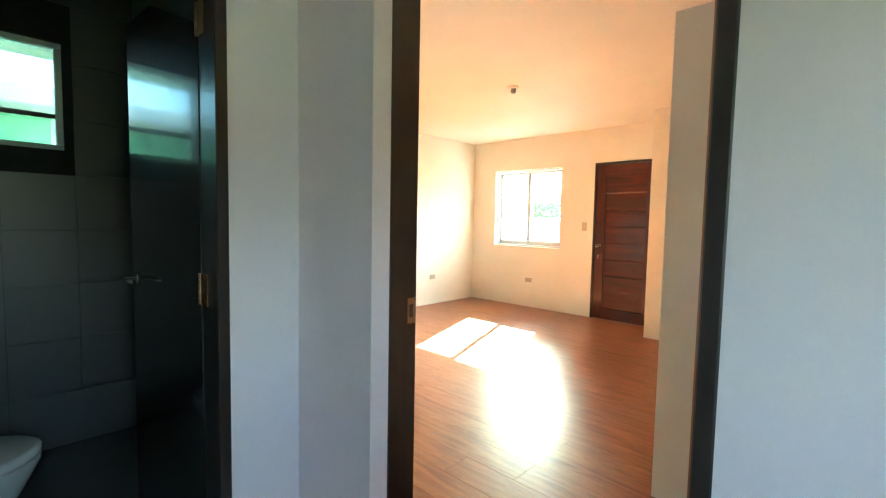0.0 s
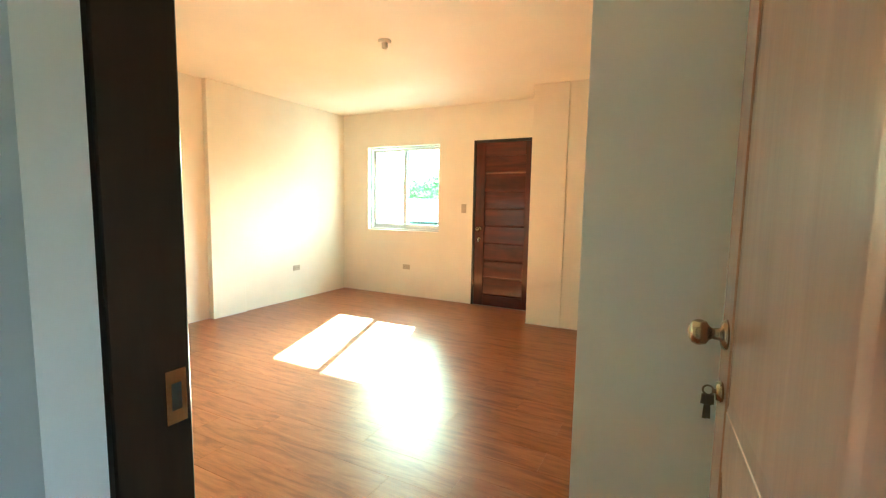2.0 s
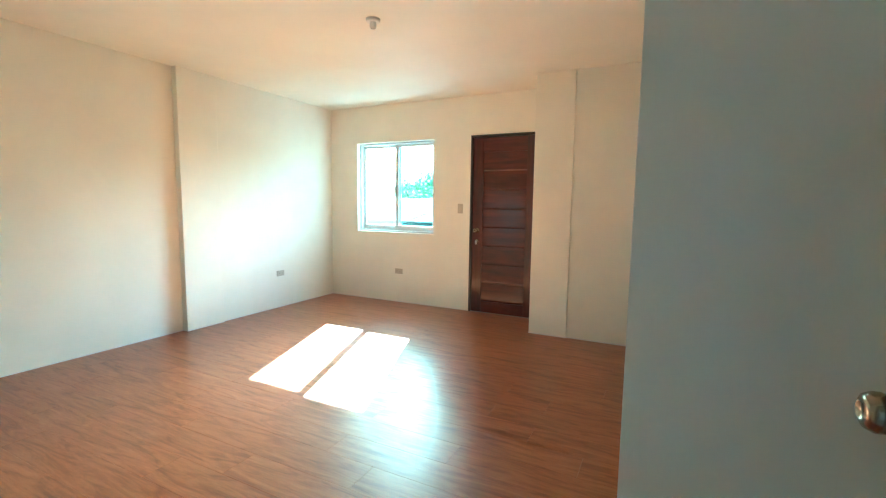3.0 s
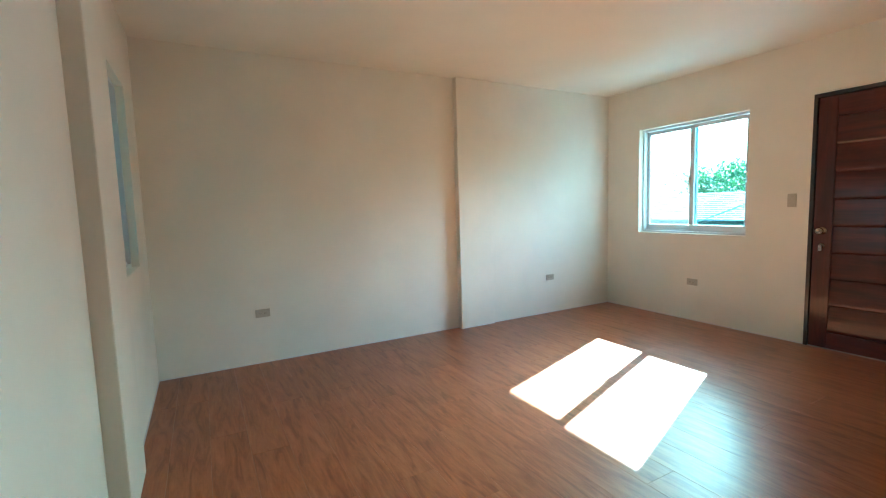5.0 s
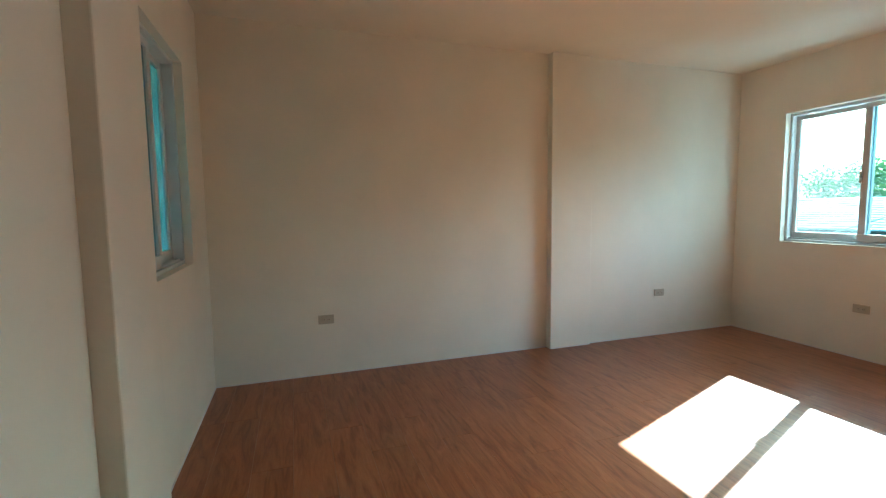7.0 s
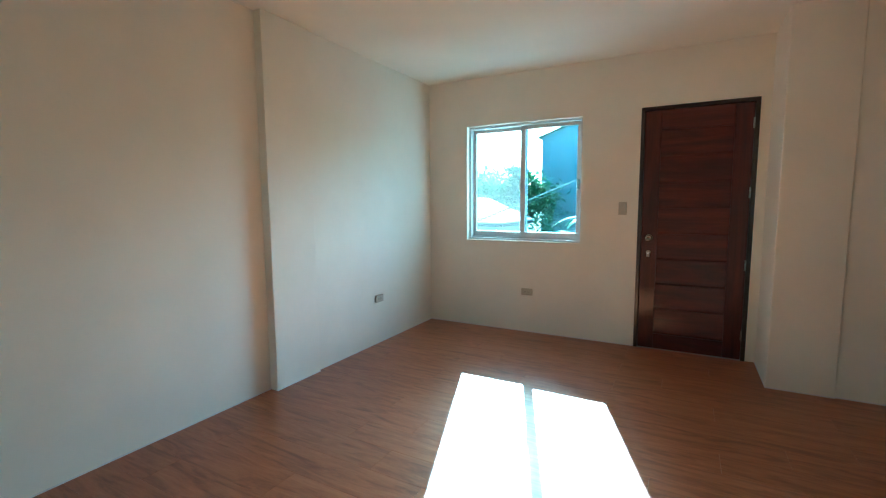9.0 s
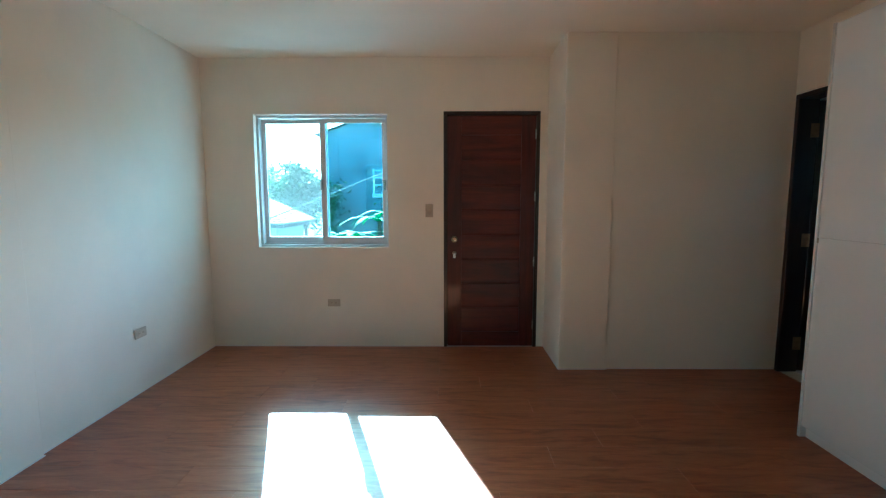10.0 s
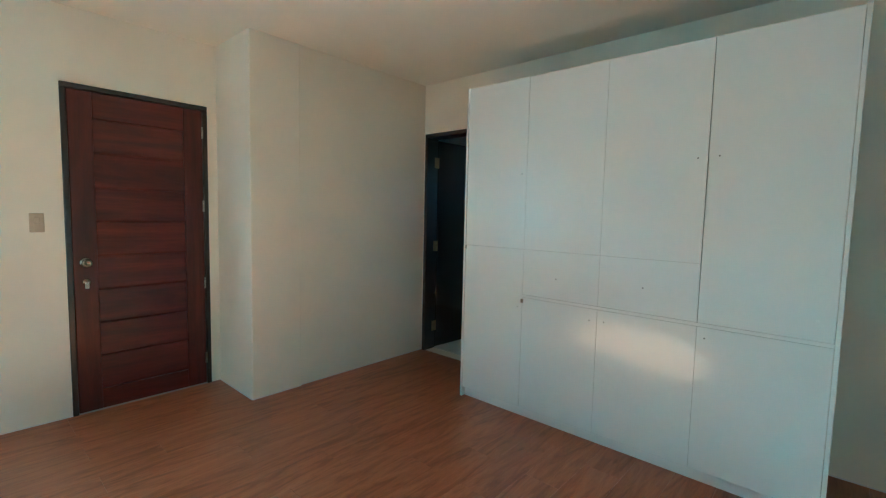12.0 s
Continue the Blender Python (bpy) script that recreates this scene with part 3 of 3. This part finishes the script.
for y in SEAM[1:4]:
    box(bm, WX + 0.030, EAST - 0.003, y - 0.009, y + 0.009, 0.078, WH - T)
part("divider", bm, M_MELA, ward)


TILT = random.Random(12)


def front(name, ya, yb, z0, z1, holes, proud=0.0):
    g = 0.0005
    bm = B()
    box(bm, WX + 0.002 - proud, WX + 0.020 - proud, yb + g, ya - g, z0 + g, z1 - g, 0.0012)
    tilt = TILT.uniform(-0.12, 0.12)
    mid = Matrix.Translation((WX + 0.011, (ya + yb) / 2, (z0 + z1) / 2))
    bm.transform(mid @ pose(0, 0, 0, 0, TILT.uniform(-0.10, 0.10), tilt * 0.5) @ mid.inverted())
    door = part(name, bm, M_MELA, ward)
    # dark dots on the surface stand in for shade inside the holes
    for y, z in holes:
        bm = B()
        lathe(bm, ((0, 0), (0.003, 0), (0.0038, 0.0012), (0.0, 0.0016)), pose(WX + 0.0017 - proud, y, z, 0, -90), 10)
        part("screw_hole", bm, M_SLOT, door, "small dark spot for the shade in a screw hole")
    return door


LOW, TOP = 0.068, WH - 0.004
front("cabinet_door", SEAM[0], SEAM[1], LOW, DRAW, ((-2.012, 0.745),))
front("cabinet_door", SEAM[1], SEAM[2], LOW, SHELF - 0.010, ((-2.507, 0.742),))
front("cabinet_door", SEAM[2], SEAM[3], LOW, SHELF - 0.010, ((-2.595, 0.745),), 0.001)
front("cabinet_door", SEAM[3], SEAM[4] + 0.001, LOW, SHELF - 0.010, ((-3.107, 0.757),), 0.002)
front("drawer_front", SEAM[1], SEAM[2], SHELF + 0.010, DRAW, ((-2.282, 0.960),))
front("drawer_front", SEAM[2], SEAM[3] + 0.0012, SHELF + 0.010, DRAW, ((-2.799, 0.972),))
front("cabinet_door", SEAM[0], SEAM[1], DRAW, TOP, ((-2.010, 1.62),))
front("cabinet_door", SEAM[1], SEAM[2], DRAW, TOP, ())
front("cabinet_door", SEAM[2], SEAM[3] + 0.0010, DRAW, TOP, ((-3.025, 1.655),))
front("cabinet_door", SEAM[3] - 0.0010, SEAM[4] + 0.001, SHELF + 0.010, TOP, ((-3.118, 1.66),), 0.002)
for y, z in ((-2.044, 0.790), (-1.556, 1.116)):
    bm = B()
    box(bm, WX - 0.003, WX + 0.004, y - 0.010, y + 0.010, z - 0.013, z + 0.013, 0.001)
    part("edge_clip", bm, M_STEEL, ward, "small grey clip in the door gap")


# ---- outlets, switch, lamp holder ----
def wall_plate(name, label, w, h, gangs, m, category):
    """A wall plate in local x, z, standing out along -y."""
    thing = empty(name, label, category, "wall plates", m)
    bm = B()
    box(bm, -w / 2, w / 2, -0.009, 0, -h / 2, h / 2, 0.004, 2)
    part("cover", bm, M_PLATE, thing)
    for g in range(gangs):
        c = (g - (gangs - 1) / 2) * 0.036
        bm = B()
        if category == "outlet":
            box(bm, c - 0.014, c + 0.014, -0.0115, -0.008, -0.018, 0.018, 0.002)
            face = part("socket", bm, M_PLATE, thing)
            # slots are dark bars, their inner shade put into the colour
            bm = B()
            for dx in (-0.005, 0.005):
                box(bm, c + dx - 0.001, c + dx + 0.001, -0.0119, -0.0112, -0.005, 0.005)
            part("slot", bm, M_SLOT, face)
        else:
            box(bm, -0.014, 0.014, -0.0125, -0.008, c - 0.016, c + 0.016, 0.002)
            part("rocker", bm, M_PLATE, thing)
    return thing


wall_plate("wall_outlet", "beige double wall outlet low on the window wall", 0.115, 0.068, 2, pose(1.105, 0, 0.409), "outlet")
wall_plate("wall_outlet", "beige double wall outlet low on the side wall", 0.115, 0.068, 2, pose(-0.008, -0.967, 0.420, 0, 0, 90), "outlet")
wall_plate("wall_outlet", "beige double wall outlet low on the long wall", 0.115, 0.068, 2, pose(-0.052, -4.102, 0.427, 0, 0, 90), "outlet")
wall_plate("light_switch", "beige light switch plate beside the panelled door", 0.068, 0.115, 2, pose(1.976, 0, 1.242), "switch")

lamp = empty("ceiling_lamp_holder", "bare cream plastic lamp holder on the ceiling", "lamp holder", m=pose(2.323, -2.271, CEIL))
bm = B()
lathe(bm, ((0, 0), (0.050, 0), (0.050, -0.010), (0.044, -0.020), (0.0, -0.022)), Matrix.Identity(4))
part("base", bm, M_WHITEP, lamp)
bm = B()
lathe(bm, ((0.024, -0.020), (0.024, -0.060), (0.020, -0.062), (0.017, -0.060), (0.017, -0.030), (0, -0.030)), Matrix.Identity(4))
part("socket", bm, M_WHITEP, lamp)

# ---- hall bathroom ----
toilet = empty("toilet", "white porcelain toilet with closed seat on dark tiles", "toilet", m=pose(2.46, -5.886, -0.01, 0, 0, 90) @ Matrix.Diagonal((1, 1, 0.92, 1)))
bm = B()


def oval(z, a, b, cx, steps=28):
    return [(cx + a * math.cos(t), b * math.sin(t), z) for t in (i * math.tau / steps for i in range(steps))]


def loft(bm, loops, cap=True):
    rings = [[bm.verts.new(v) for v in l] for l in loops]
    n = len(rings[0])
    for a, b in zip(rings, rings[1:]):
        for i in range(n):
            bm.faces.new((a[i], a[(i + 1) % n], b[(i + 1) % n], b[i]))
    if cap:
        bm.faces.new(list(reversed(rings[0])))
        bm.faces.new(rings[-1])
    bmesh.ops.recalc_face_normals(bm, faces=bm.faces)
    return bm


loft(bm, [oval(0, 0.20, 0.11, -0.02), oval(0.05, 0.19, 0.10, -0.02), oval(0.18, 0.17, 0.10, -0.01), oval(0.30, 0.22, 0.15, 0.0), oval(0.37, 0.25, 0.18, 0.0), oval(0.39, 0.25, 0.18, 0.0)])
part("bowl", bm, M_PORC, toilet, "", True)
bm = B()
loft(bm, [oval(0.392, 0.245, 0.182, 0.0), oval(0.405, 0.252, 0.188, 0.0), oval(0.425, 0.252, 0.188, 0.0), oval(0.435, 0.235, 0.172, 0.0)])
part("seat_lid", bm, M_PORC, toilet, "", True)
bm = B()
box(bm, -0.42, -0.235, -0.20, 0.20, 0.36, 0.76, 0.025, 3)
box(bm, -0.43, -0.225, -0.21, 0.21, 0.762, 0.80, 0.012, 2)
part("cistern", bm, M_PORC, toilet)

# ---- outside ----
bm = B()
box(bm, -700, 700, -700, 700, -3.4, -3.0)
structure("ground", bm, M_GROUND, "grassy open ground below the upper storey", "ground")


def corrugated(bm, x0, x1, y0, y1, z0, z1, pitch=0.25, depth=0.03, thick=0.04):
    """A ribbed roof sheet that rises from (y0, z0) to (y1, z1), ribs up the slope."""
    n = max(2, int((x1 - x0) / pitch))
    rows = []
    for y, z in ((y0, z0), (y1, z1)):
        for t in (0, -thick):
            rows.append([bm.verts.new((x0 + (x1 - x0) * i / (n * 2), y, z + t + (depth if i % 2 else 0))) for i in range(n * 2 + 1)])
    a, b, c, d = rows
    for p, q in ((a, c), (d, b), (b, a), (c, d)):
        for i in range(n * 2):
            bm.faces.new((p[i], p[i + 1], q[i + 1], q[i]))
    bmesh.ops.recalc_face_normals(bm, faces=bm.faces)
    return bm


def gable_house(name, label, x0, x1, y0, y1, eave, ridge, wall_mat, roof_mat, openings, over=0.5, group="neighbouring houses"):
    """A house whose gable faces south; openings: (x, z, w, h) on that face."""
    house = empty(name, label, "house", group)
    xm = (x0 + x1) / 2
    bm = B()
    us = sorted({x0, x1, *(o[0] for o in openings), *(o[0] + o[2] for o in openings)})
    zs = sorted({-3.0, eave, *(o[1] for o in openings), *(o[1] + o[3] for o in openings)})
    cells(bm, "y", y0, y0 + 0.2, us, zs, [(o[0], o[0] + o[2], o[1], o[1] + o[3]) for o in openings])
    box(bm, x0, x0 + 0.2, y0 + 0.2, y1, -3.0, eave)
    box(bm, x1 - 0.2, x1, y0 + 0.2, y1, -3.0, eave)
    box(bm, x0 + 0.2, x1 - 0.2, y1 - 0.2, y1, -3.0, eave)
    for y in (y0, y1 - 0.2):
        v = [bm.verts.new(p) for yy in (y, y + 0.2) for p in ((x0, yy, eave), (x1, yy, eave), (xm, yy, ridge))]
        for f in ((0, 1, 2), (5, 4, 3), (0, 3, 4, 1), (1, 4, 5, 2), (2, 5, 3, 0)):
            bm.faces.new([v[i] for i in f])
    bmesh.ops.recalc_face_normals(bm, faces=bm.faces)
    part("wall", bm, wall_mat, house)
    for s in (-1, 1):
        bm = B()
        k = (ridge - eave) / ((x1 - x0) / 2)
        ex = (x1 - x0) / 2 + over
        corrugated(bm, -(y1 - y0) / 2 - over, (y1 - y0) / 2 + over, -ex, 0.0, -k * ex, 0.0)
        bm.transform(Matrix.Translation((xm, (y0 + y1) / 2, ridge + 0.06)) @ pose(0, 0, 0, 0, 0, -90 if s > 0 else 90))
        part("roof", bm, roof_mat, house)
    for x, z, w, h in openings:
        bm = B()
        box(bm, x, x + w, y0 + 0.08, y0 + 0.13, z, z + 0.06)
        box(bm, x, x + w, y0 + 0.08, y0 + 0.13, z + h - 0.06, z + h)
        box(bm, x, x + 0.06, y0 + 0.08, y0 + 0.13, z + 0.06, z + h - 0.06)
        box(bm, x + w - 0.06, x + w, y0 + 0.08, y0 + 0.13, z + 0.06, z + h - 0.06)
        box(bm, x + w / 2 - 0.02, x + w / 2 + 0.02, y0 + 0.08, y0 + 0.13, z + 0.06, z + h - 0.06)
        wdw = part("window", bm, M_ALU, house)
        bm = B()
        box(bm, x + 0.05, x + w - 0.05, y0 + 0.10, y0 + 0.11, z + 0.05, z + h - 0.05)
        part("pane", bm, M_DARKDOOR, wdw)
    return house


blue = gable_house("blue_house", "tall weathered blue gabled house behind trees", -6.3, -0.6, 26.0, 36.0, 5.7, 6.7, M_BLUE, M_CONC, (), 0.3)
bm = B()
box(bm, -6.34, -0.56, 25.95, 26.0, 3.35, 3.5)
part("string_course", bm, M_BLUE, blue)


def hip_house(name, label, x0, x1, y0, y1, eave, ridge, wall_mat, roof_mat, over=0.5, courses=14, group="neighbouring houses"):
    """A low house under a hipped roof of lapped courses, its ridge along x."""
    house = empty(name, label, "house", group)
    bm = B()
    for a, b, c, d in ((x0, x1, y0, y0 + 0.2), (x0, x1, y1 - 0.2, y1), (x0, x0 + 0.2, y0 + 0.2, y1 - 0.2), (x1 - 0.2, x1, y0 + 0.2, y1 - 0.2)):
        box(bm, a, b, c, d, -3.0, eave)
    part("wall", bm, wall_mat, house)
    a, b, c, d = x0 - over, x1 + over, y0 - over, y1 + over
    ym, run = (c + d) / 2, (d - c) / 2
    low = [Vector(p) for p in ((a, c, eave), (b, c, eave), (b, d, eave), (a, d, eave))]
    left, right = Vector((a + run * 0.75, ym, ridge)), Vector((b - run * 0.75, ym, ridge))
    for e0, e1, r1, r0 in ((low[0], low[1], right, left), (low[1], low[2], right, right), (low[2], low[3], left, right), (low[3], low[0], left, left)):
        bm = B()
        for i in range(courses):
            f, g = i / courses, min(1.0, (i + 1.15) / courses)
            lift, thick = Vector((0, 0, 0.05)), Vector((0, 0, 0.06))
            p = [e0.lerp(r0, f) + lift, e1.lerp(r1, f) + lift, e1.lerp(r1, g), e0.lerp(r0, g)]
            v = [bm.verts.new(q) for q in p] + [bm.verts.new(q - thick) for q in p]
            for k in ((0, 1, 2, 3), (7, 6, 5, 4), (0, 4, 5, 1), (1, 5, 6, 2), (3, 2, 6, 7), (0, 3, 7, 4)):
                bm.faces.new([v[n] for n in k])
        part("roof", bm, roof_mat, house)
    bm = B()
    box(bm, a + 0.03, b - 0.03, c + 0.03, c + 0.07, eave - 0.16, eave - 0.02)
    box(bm, b - 0.07, b - 0.03, c + 0.07, d - 0.03, eave - 0.16, eave - 0.02)
    part("fascia", bm, M_FRAME, house, "dark fascia board")
    return house


hip_house("low_house", "wide pale house with bright hipped roof", -20.0, -4.78, 13.9, 17.3, 0.42, 1.52, M_PALE, M_ROOF)

# white house with a balcony
bal = empty("balcony_house", "white rendered house with a small balcony", "house", "neighbouring houses")
bm = B()
cells(bm, "y", 16.0, 16.2, (0.2, 1.2, 2.4, 5.5), (-3.0, 1.65, 3.4, 5.0), ((1.2, 2.4, 1.65, 3.4),))
box(bm, 0.2, 0.4, 16.2, 22.0, -3.0, 5.0)
box(bm, 5.3, 5.5, 16.2, 22.0, -3.0, 5.0)
part("wall", bm, M_PALE, bal)
bm = B()
box(bm, -0.2, 5.9, 15.4, 22.4, 5.0, 5.2)
part("roof", bm, M_ROOF, bal)
bm = B()
box(bm, -1.0, 2.8, 14.7, 16.0, 1.45, 1.62, 0.01)
slab = part("balcony", bm, M_PALE, bal)
for z in (1.95, 2.25, 2.55):
    bm = B()
    box(bm, -0.98, 2.78, 14.74, 14.80, z, z + 0.06)
    part("rail", bm, M_ALU, slab)
for x in (-0.97, 0.25, 1.5, 2.72):
    bm = B()
    box(bm, x, x + 0.06, 14.73, 14.81, 1.62, 2.65)
    part("post", bm, M_ALU, slab)
bm = B()
box(bm, -0.55, -0.15, 14.9, 15.3, -3.0, 1.45, 0.02)
part("column", bm, M_PALE, bal)
bm = B()
box(bm, 1.2, 2.4, 16.08, 16.12, 1.65, 3.4)
part("window", bm, M_DARKDOOR, bal)

green = empty("green_house", "green painted neighbouring house with white eaves", "house", "neighbouring houses")
bm = B()
box(bm, -6.0, -1.6, -12.0, -5.2, -3.0, 2.35)
part("wall", bm, M_GREEN, green)
bm = B()
box(bm, -6.4, -1.2, -12.4, -4.9, 2.35, 2.55, 0.02)
part("roof", bm, M_ROOF, green)
bm = B()
box(bm, -1.62, -1.55, -12.0, -5.2, 1.62, 1.80)
part("ledge", bm, M_PALE, green)


def tree(x, y, base, height, spread, seed, leaves=2600, leaf=0.16, name="tree"):
    rnd = random.Random(seed)
    th = empty(name, "leafy green tree with an uneven crown", "tree", "trees behind the houses", pose(x, y, base))
    bm = B()
    tube(bm, [(0, 0, 0), (0.08, 0.03, height * 0.25), (-0.05, 0.1, height * 0.5), (0.05, 0, height * 0.72)], 0.16, 10, 0.45)
    tips = []
    for i in range(11):
        a, z0 = i * 2.4 + rnd.random(), height * rnd.uniform(0.35, 0.68)
        r = spread * rnd.uniform(0.5, 0.95)
        tip = Vector((r * math.cos(a), r * math.sin(a), z0 + height * rnd.uniform(0.12, 0.30)))
        tube(bm, [(0, 0, z0), tuple(tip * 0.5 + Vector((0, 0, z0 * 0.5 - 0.1))), tuple(tip)], 0.06, 6, 0.3)
        tips.append(tip)
    part("trunk", bm, M_BARK, th)
    tips += [Vector((rnd.gauss(0, spread * 0.35), rnd.gauss(0, spread * 0.35), height * rnd.uniform(0.6, 0.97))) for _ in range(10)]
    verts, faces = [], []
    for i in range(leaves):
        c = tips[rnd.randrange(len(tips))]
        p = c + Vector((rnd.gauss(0, 1), rnd.gauss(0, 1), rnd.gauss(0, 0.75))) * spread * 0.22
        q = Euler((rnd.uniform(-0.9, 0.9), rnd.uniform(-0.9, 0.9), rnd.uniform(0, 6.3)))
        s = leaf * rnd.uniform(0.6, 1.4)
        n = len(verts)
        for v in ((-1.0, 0, 0), (0, -0.42, 0.10), (1.1, 0, -0.05), (0, 0.42, 0.10)):
            w = Vector(v) * s
            w.rotate(q)
            verts.append(p + w)
        faces += [(n, n + 1, n + 2), (n, n + 2, n + 3)]
    me = bpy.data.meshes.new("crown")
    me.from_pydata(verts, [], faces)
    me.materials.append(M_FOL)
    crown = new("crown", me)
    crown.parent = th
    return th


def banana(x, y, base, height, seed):
    rnd = random.Random(seed)
    th = empty("banana_plant", "banana plant with long arching torn leaves", "plant", "banana plants", pose(x, y, base))
    bm = B()
    tube(bm, [(0, 0, 0), (0.04, 0, height * 0.35), (0.02, 0.02, height * 0.62)], 0.12, 10, 0.6)
    part("stem", bm, M_BARK, th)
    for i in range(9):
        a = i * 2.39 + rnd.random() * 0.5
        ln, w = rnd.uniform(1.1, 1.7), rnd.uniform(0.07, 0.12)
        bm = B()
        last = None
        n = 12
        for k in range(n + 1):
            t = k / n
            out = ln * (t * 0.9)
            up = height * 0.6 + ln * (0.62 * t - 0.75 * t * t)
            ww = w * math.sin(math.pi * min(1, 0.06 + t * 0.94)) ** 0.6 * (0.82 if k % 3 == 1 else 1)
            row = [bm.verts.new((out, s * ww, up - abs(s) * 0.10 * w)) for s in (-1, 0, 1)]
            if last:
                for j in (0, 1):
                    bm.faces.new((last[j], last[j + 1], row[j + 1], row[j]))
            last = row
        bm.transform(pose(0, 0, 0, 0, 0, math.degrees(a)))
        part("leaf", bm, M_BANANA, th, "", True)
    return th


tree(-8.5, 23.0, -3.0, 6.0, 2.6, 1)
tree(-6.0, 21.5, -3.0, 5.6, 2.2, 2)
tree(-11.5, 29.0, -3.0, 6.6, 2.8, 3)
tree(-16.0, 33.0, -3.0, 7.4, 3.2, 4)
tree(-6.5, 21.8, -3.0, 6.5, 0.7, 5, 1500)
tree(-22.0, 38.0, -3.0, 8.0, 3.4, 6)
tree(0.7, 13.0, -3.0, 4.7, 1.1, 9, 1800, 0.09)
tree(0.3, 23.5, -3.0, 5.0, 2.0, 7)
for i, (x, y, h) in enumerate(((-1.7, 11.4, 5.1), (-0.9, 10.8, 5.2), (-0.2, 11.2, 6.0), (0.6, 10.4, 6.4), (0.1, 12.4, 6.3), (-2.3, 11.8, 4.7))):
    banana(x, y, -3.0, h, 20 + i)

# service cables between two poles
def utility_pole(x, y, height):
    pole = empty("utility_pole", "slender grey concrete utility pole", "pole", "utility poles", pose(x, y, -3.0))
    bm = B()
    lathe(bm, ((0, 0), (0.14, 0), (0.10, height), (0, height)), Matrix.Identity(4), 14)
    part("shaft", bm, M_CONC, pole)
    bm = B()
    box(bm, -0.5, 0.5, -0.05, 0.05, height - 0.6, height - 0.48, 0.01)
    part("crossarm", bm, M_CONC, pole)


utility_pole(-7.0, 5.6, 2.5)
utility_pole(5.0, 4.6, 7.1)
for dz, r in ((0.0, 0.015), (-0.10, 0.004)):
    bm = B()
    tube(bm, [(-7.0 + 12 * t, 5.6 - t, -1.0 + dz * (1 - 0.6 * t) + 4.57 * t + 0.48 * t * (t - 1)) for t in (i / 20 for i in range(21))], r, 6)
    tagged(part("overhead_cable", bm, M_CABLE), "pale overhead cable sagging past the window", "cable", "overhead cables")

# ---- pieces: planks and wall tiles ----
plank_mesh = {}


def piece(name, sx, sy, sz, material, parent, at, cache):
    key = (round(sx, 3), round(sy, 3), round(sz, 3))
    if key not in cache:
        bm = B()
        e = 0.0007
        low = [bm.verts.new(v) for v in ((0, 0, 0), (sx, 0, 0), (sx, sy, 0), (0, sy, 0))]
        mid = [bm.verts.new(v) for v in ((0, 0, sz - e), (sx, 0, sz - e), (sx, sy, sz - e), (0, sy, sz - e))]
        top = [bm.verts.new(v) for v in ((e, e, sz), (sx - e, e, sz), (sx - e, sy - e, sz), (e, sy - e, sz))]
        for a, b in ((low, mid), (mid, top)):
            for i in range(4):
                bm.faces.new((a[i], a[(i + 1) % 4], b[(i + 1) % 4], b[i]))
        bm.faces.new(top)
        me = bpy.data.meshes.new(name)
        bm.to_mesh(me)
        bm.free()
        me.materials.append(material)
        cache[key] = me
    ob = new(name, cache[key])
    ob.parent = parent
    ob.matrix_basis = at
    return ob


PW, PL, GAP = 0.192, 1.215, 0.0005
rnd = random.Random(5)
y = -4.93
while y < 0.01:
    h = min(PW, 0.012 - y)
    x = -0.055 - rnd.choice((0.0, 0.25, 0.5, 0.75)) * PL
    while x < EAST + 0.015:
        a, b = max(x, -0.055), min(x + PL, EAST + 0.015)
        if b - a > 0.02:
            piece("plank", b - a - GAP, h - GAP, 0.0079, M_PLANK, floor, pose(a, y, -0.0079), plank_mesh)
        x += PL
    y += PW

tile_mesh = {}
for r in range(9):
    for c in range(9):
        y0, z0 = -7.5 + c * 0.30, r * 0.30
        y1, z1 = min(y0 + 0.298, -5.124), min(z0 + 0.298, CEIL)
        if y1 - y0 < 0.03 or z1 - z0 < 0.03 or (y1 > BWIN[0] and y0 < BWIN[1] and z1 > BWIN[2] and z0 < BWIN[3]):
            continue
        piece("tile", z1 - z0, y1 - y0, 0.006, M_TILE, bath_wall, pose(BATH_W + 0.0005, y0, z1, 0, 90, 0), tile_mesh)
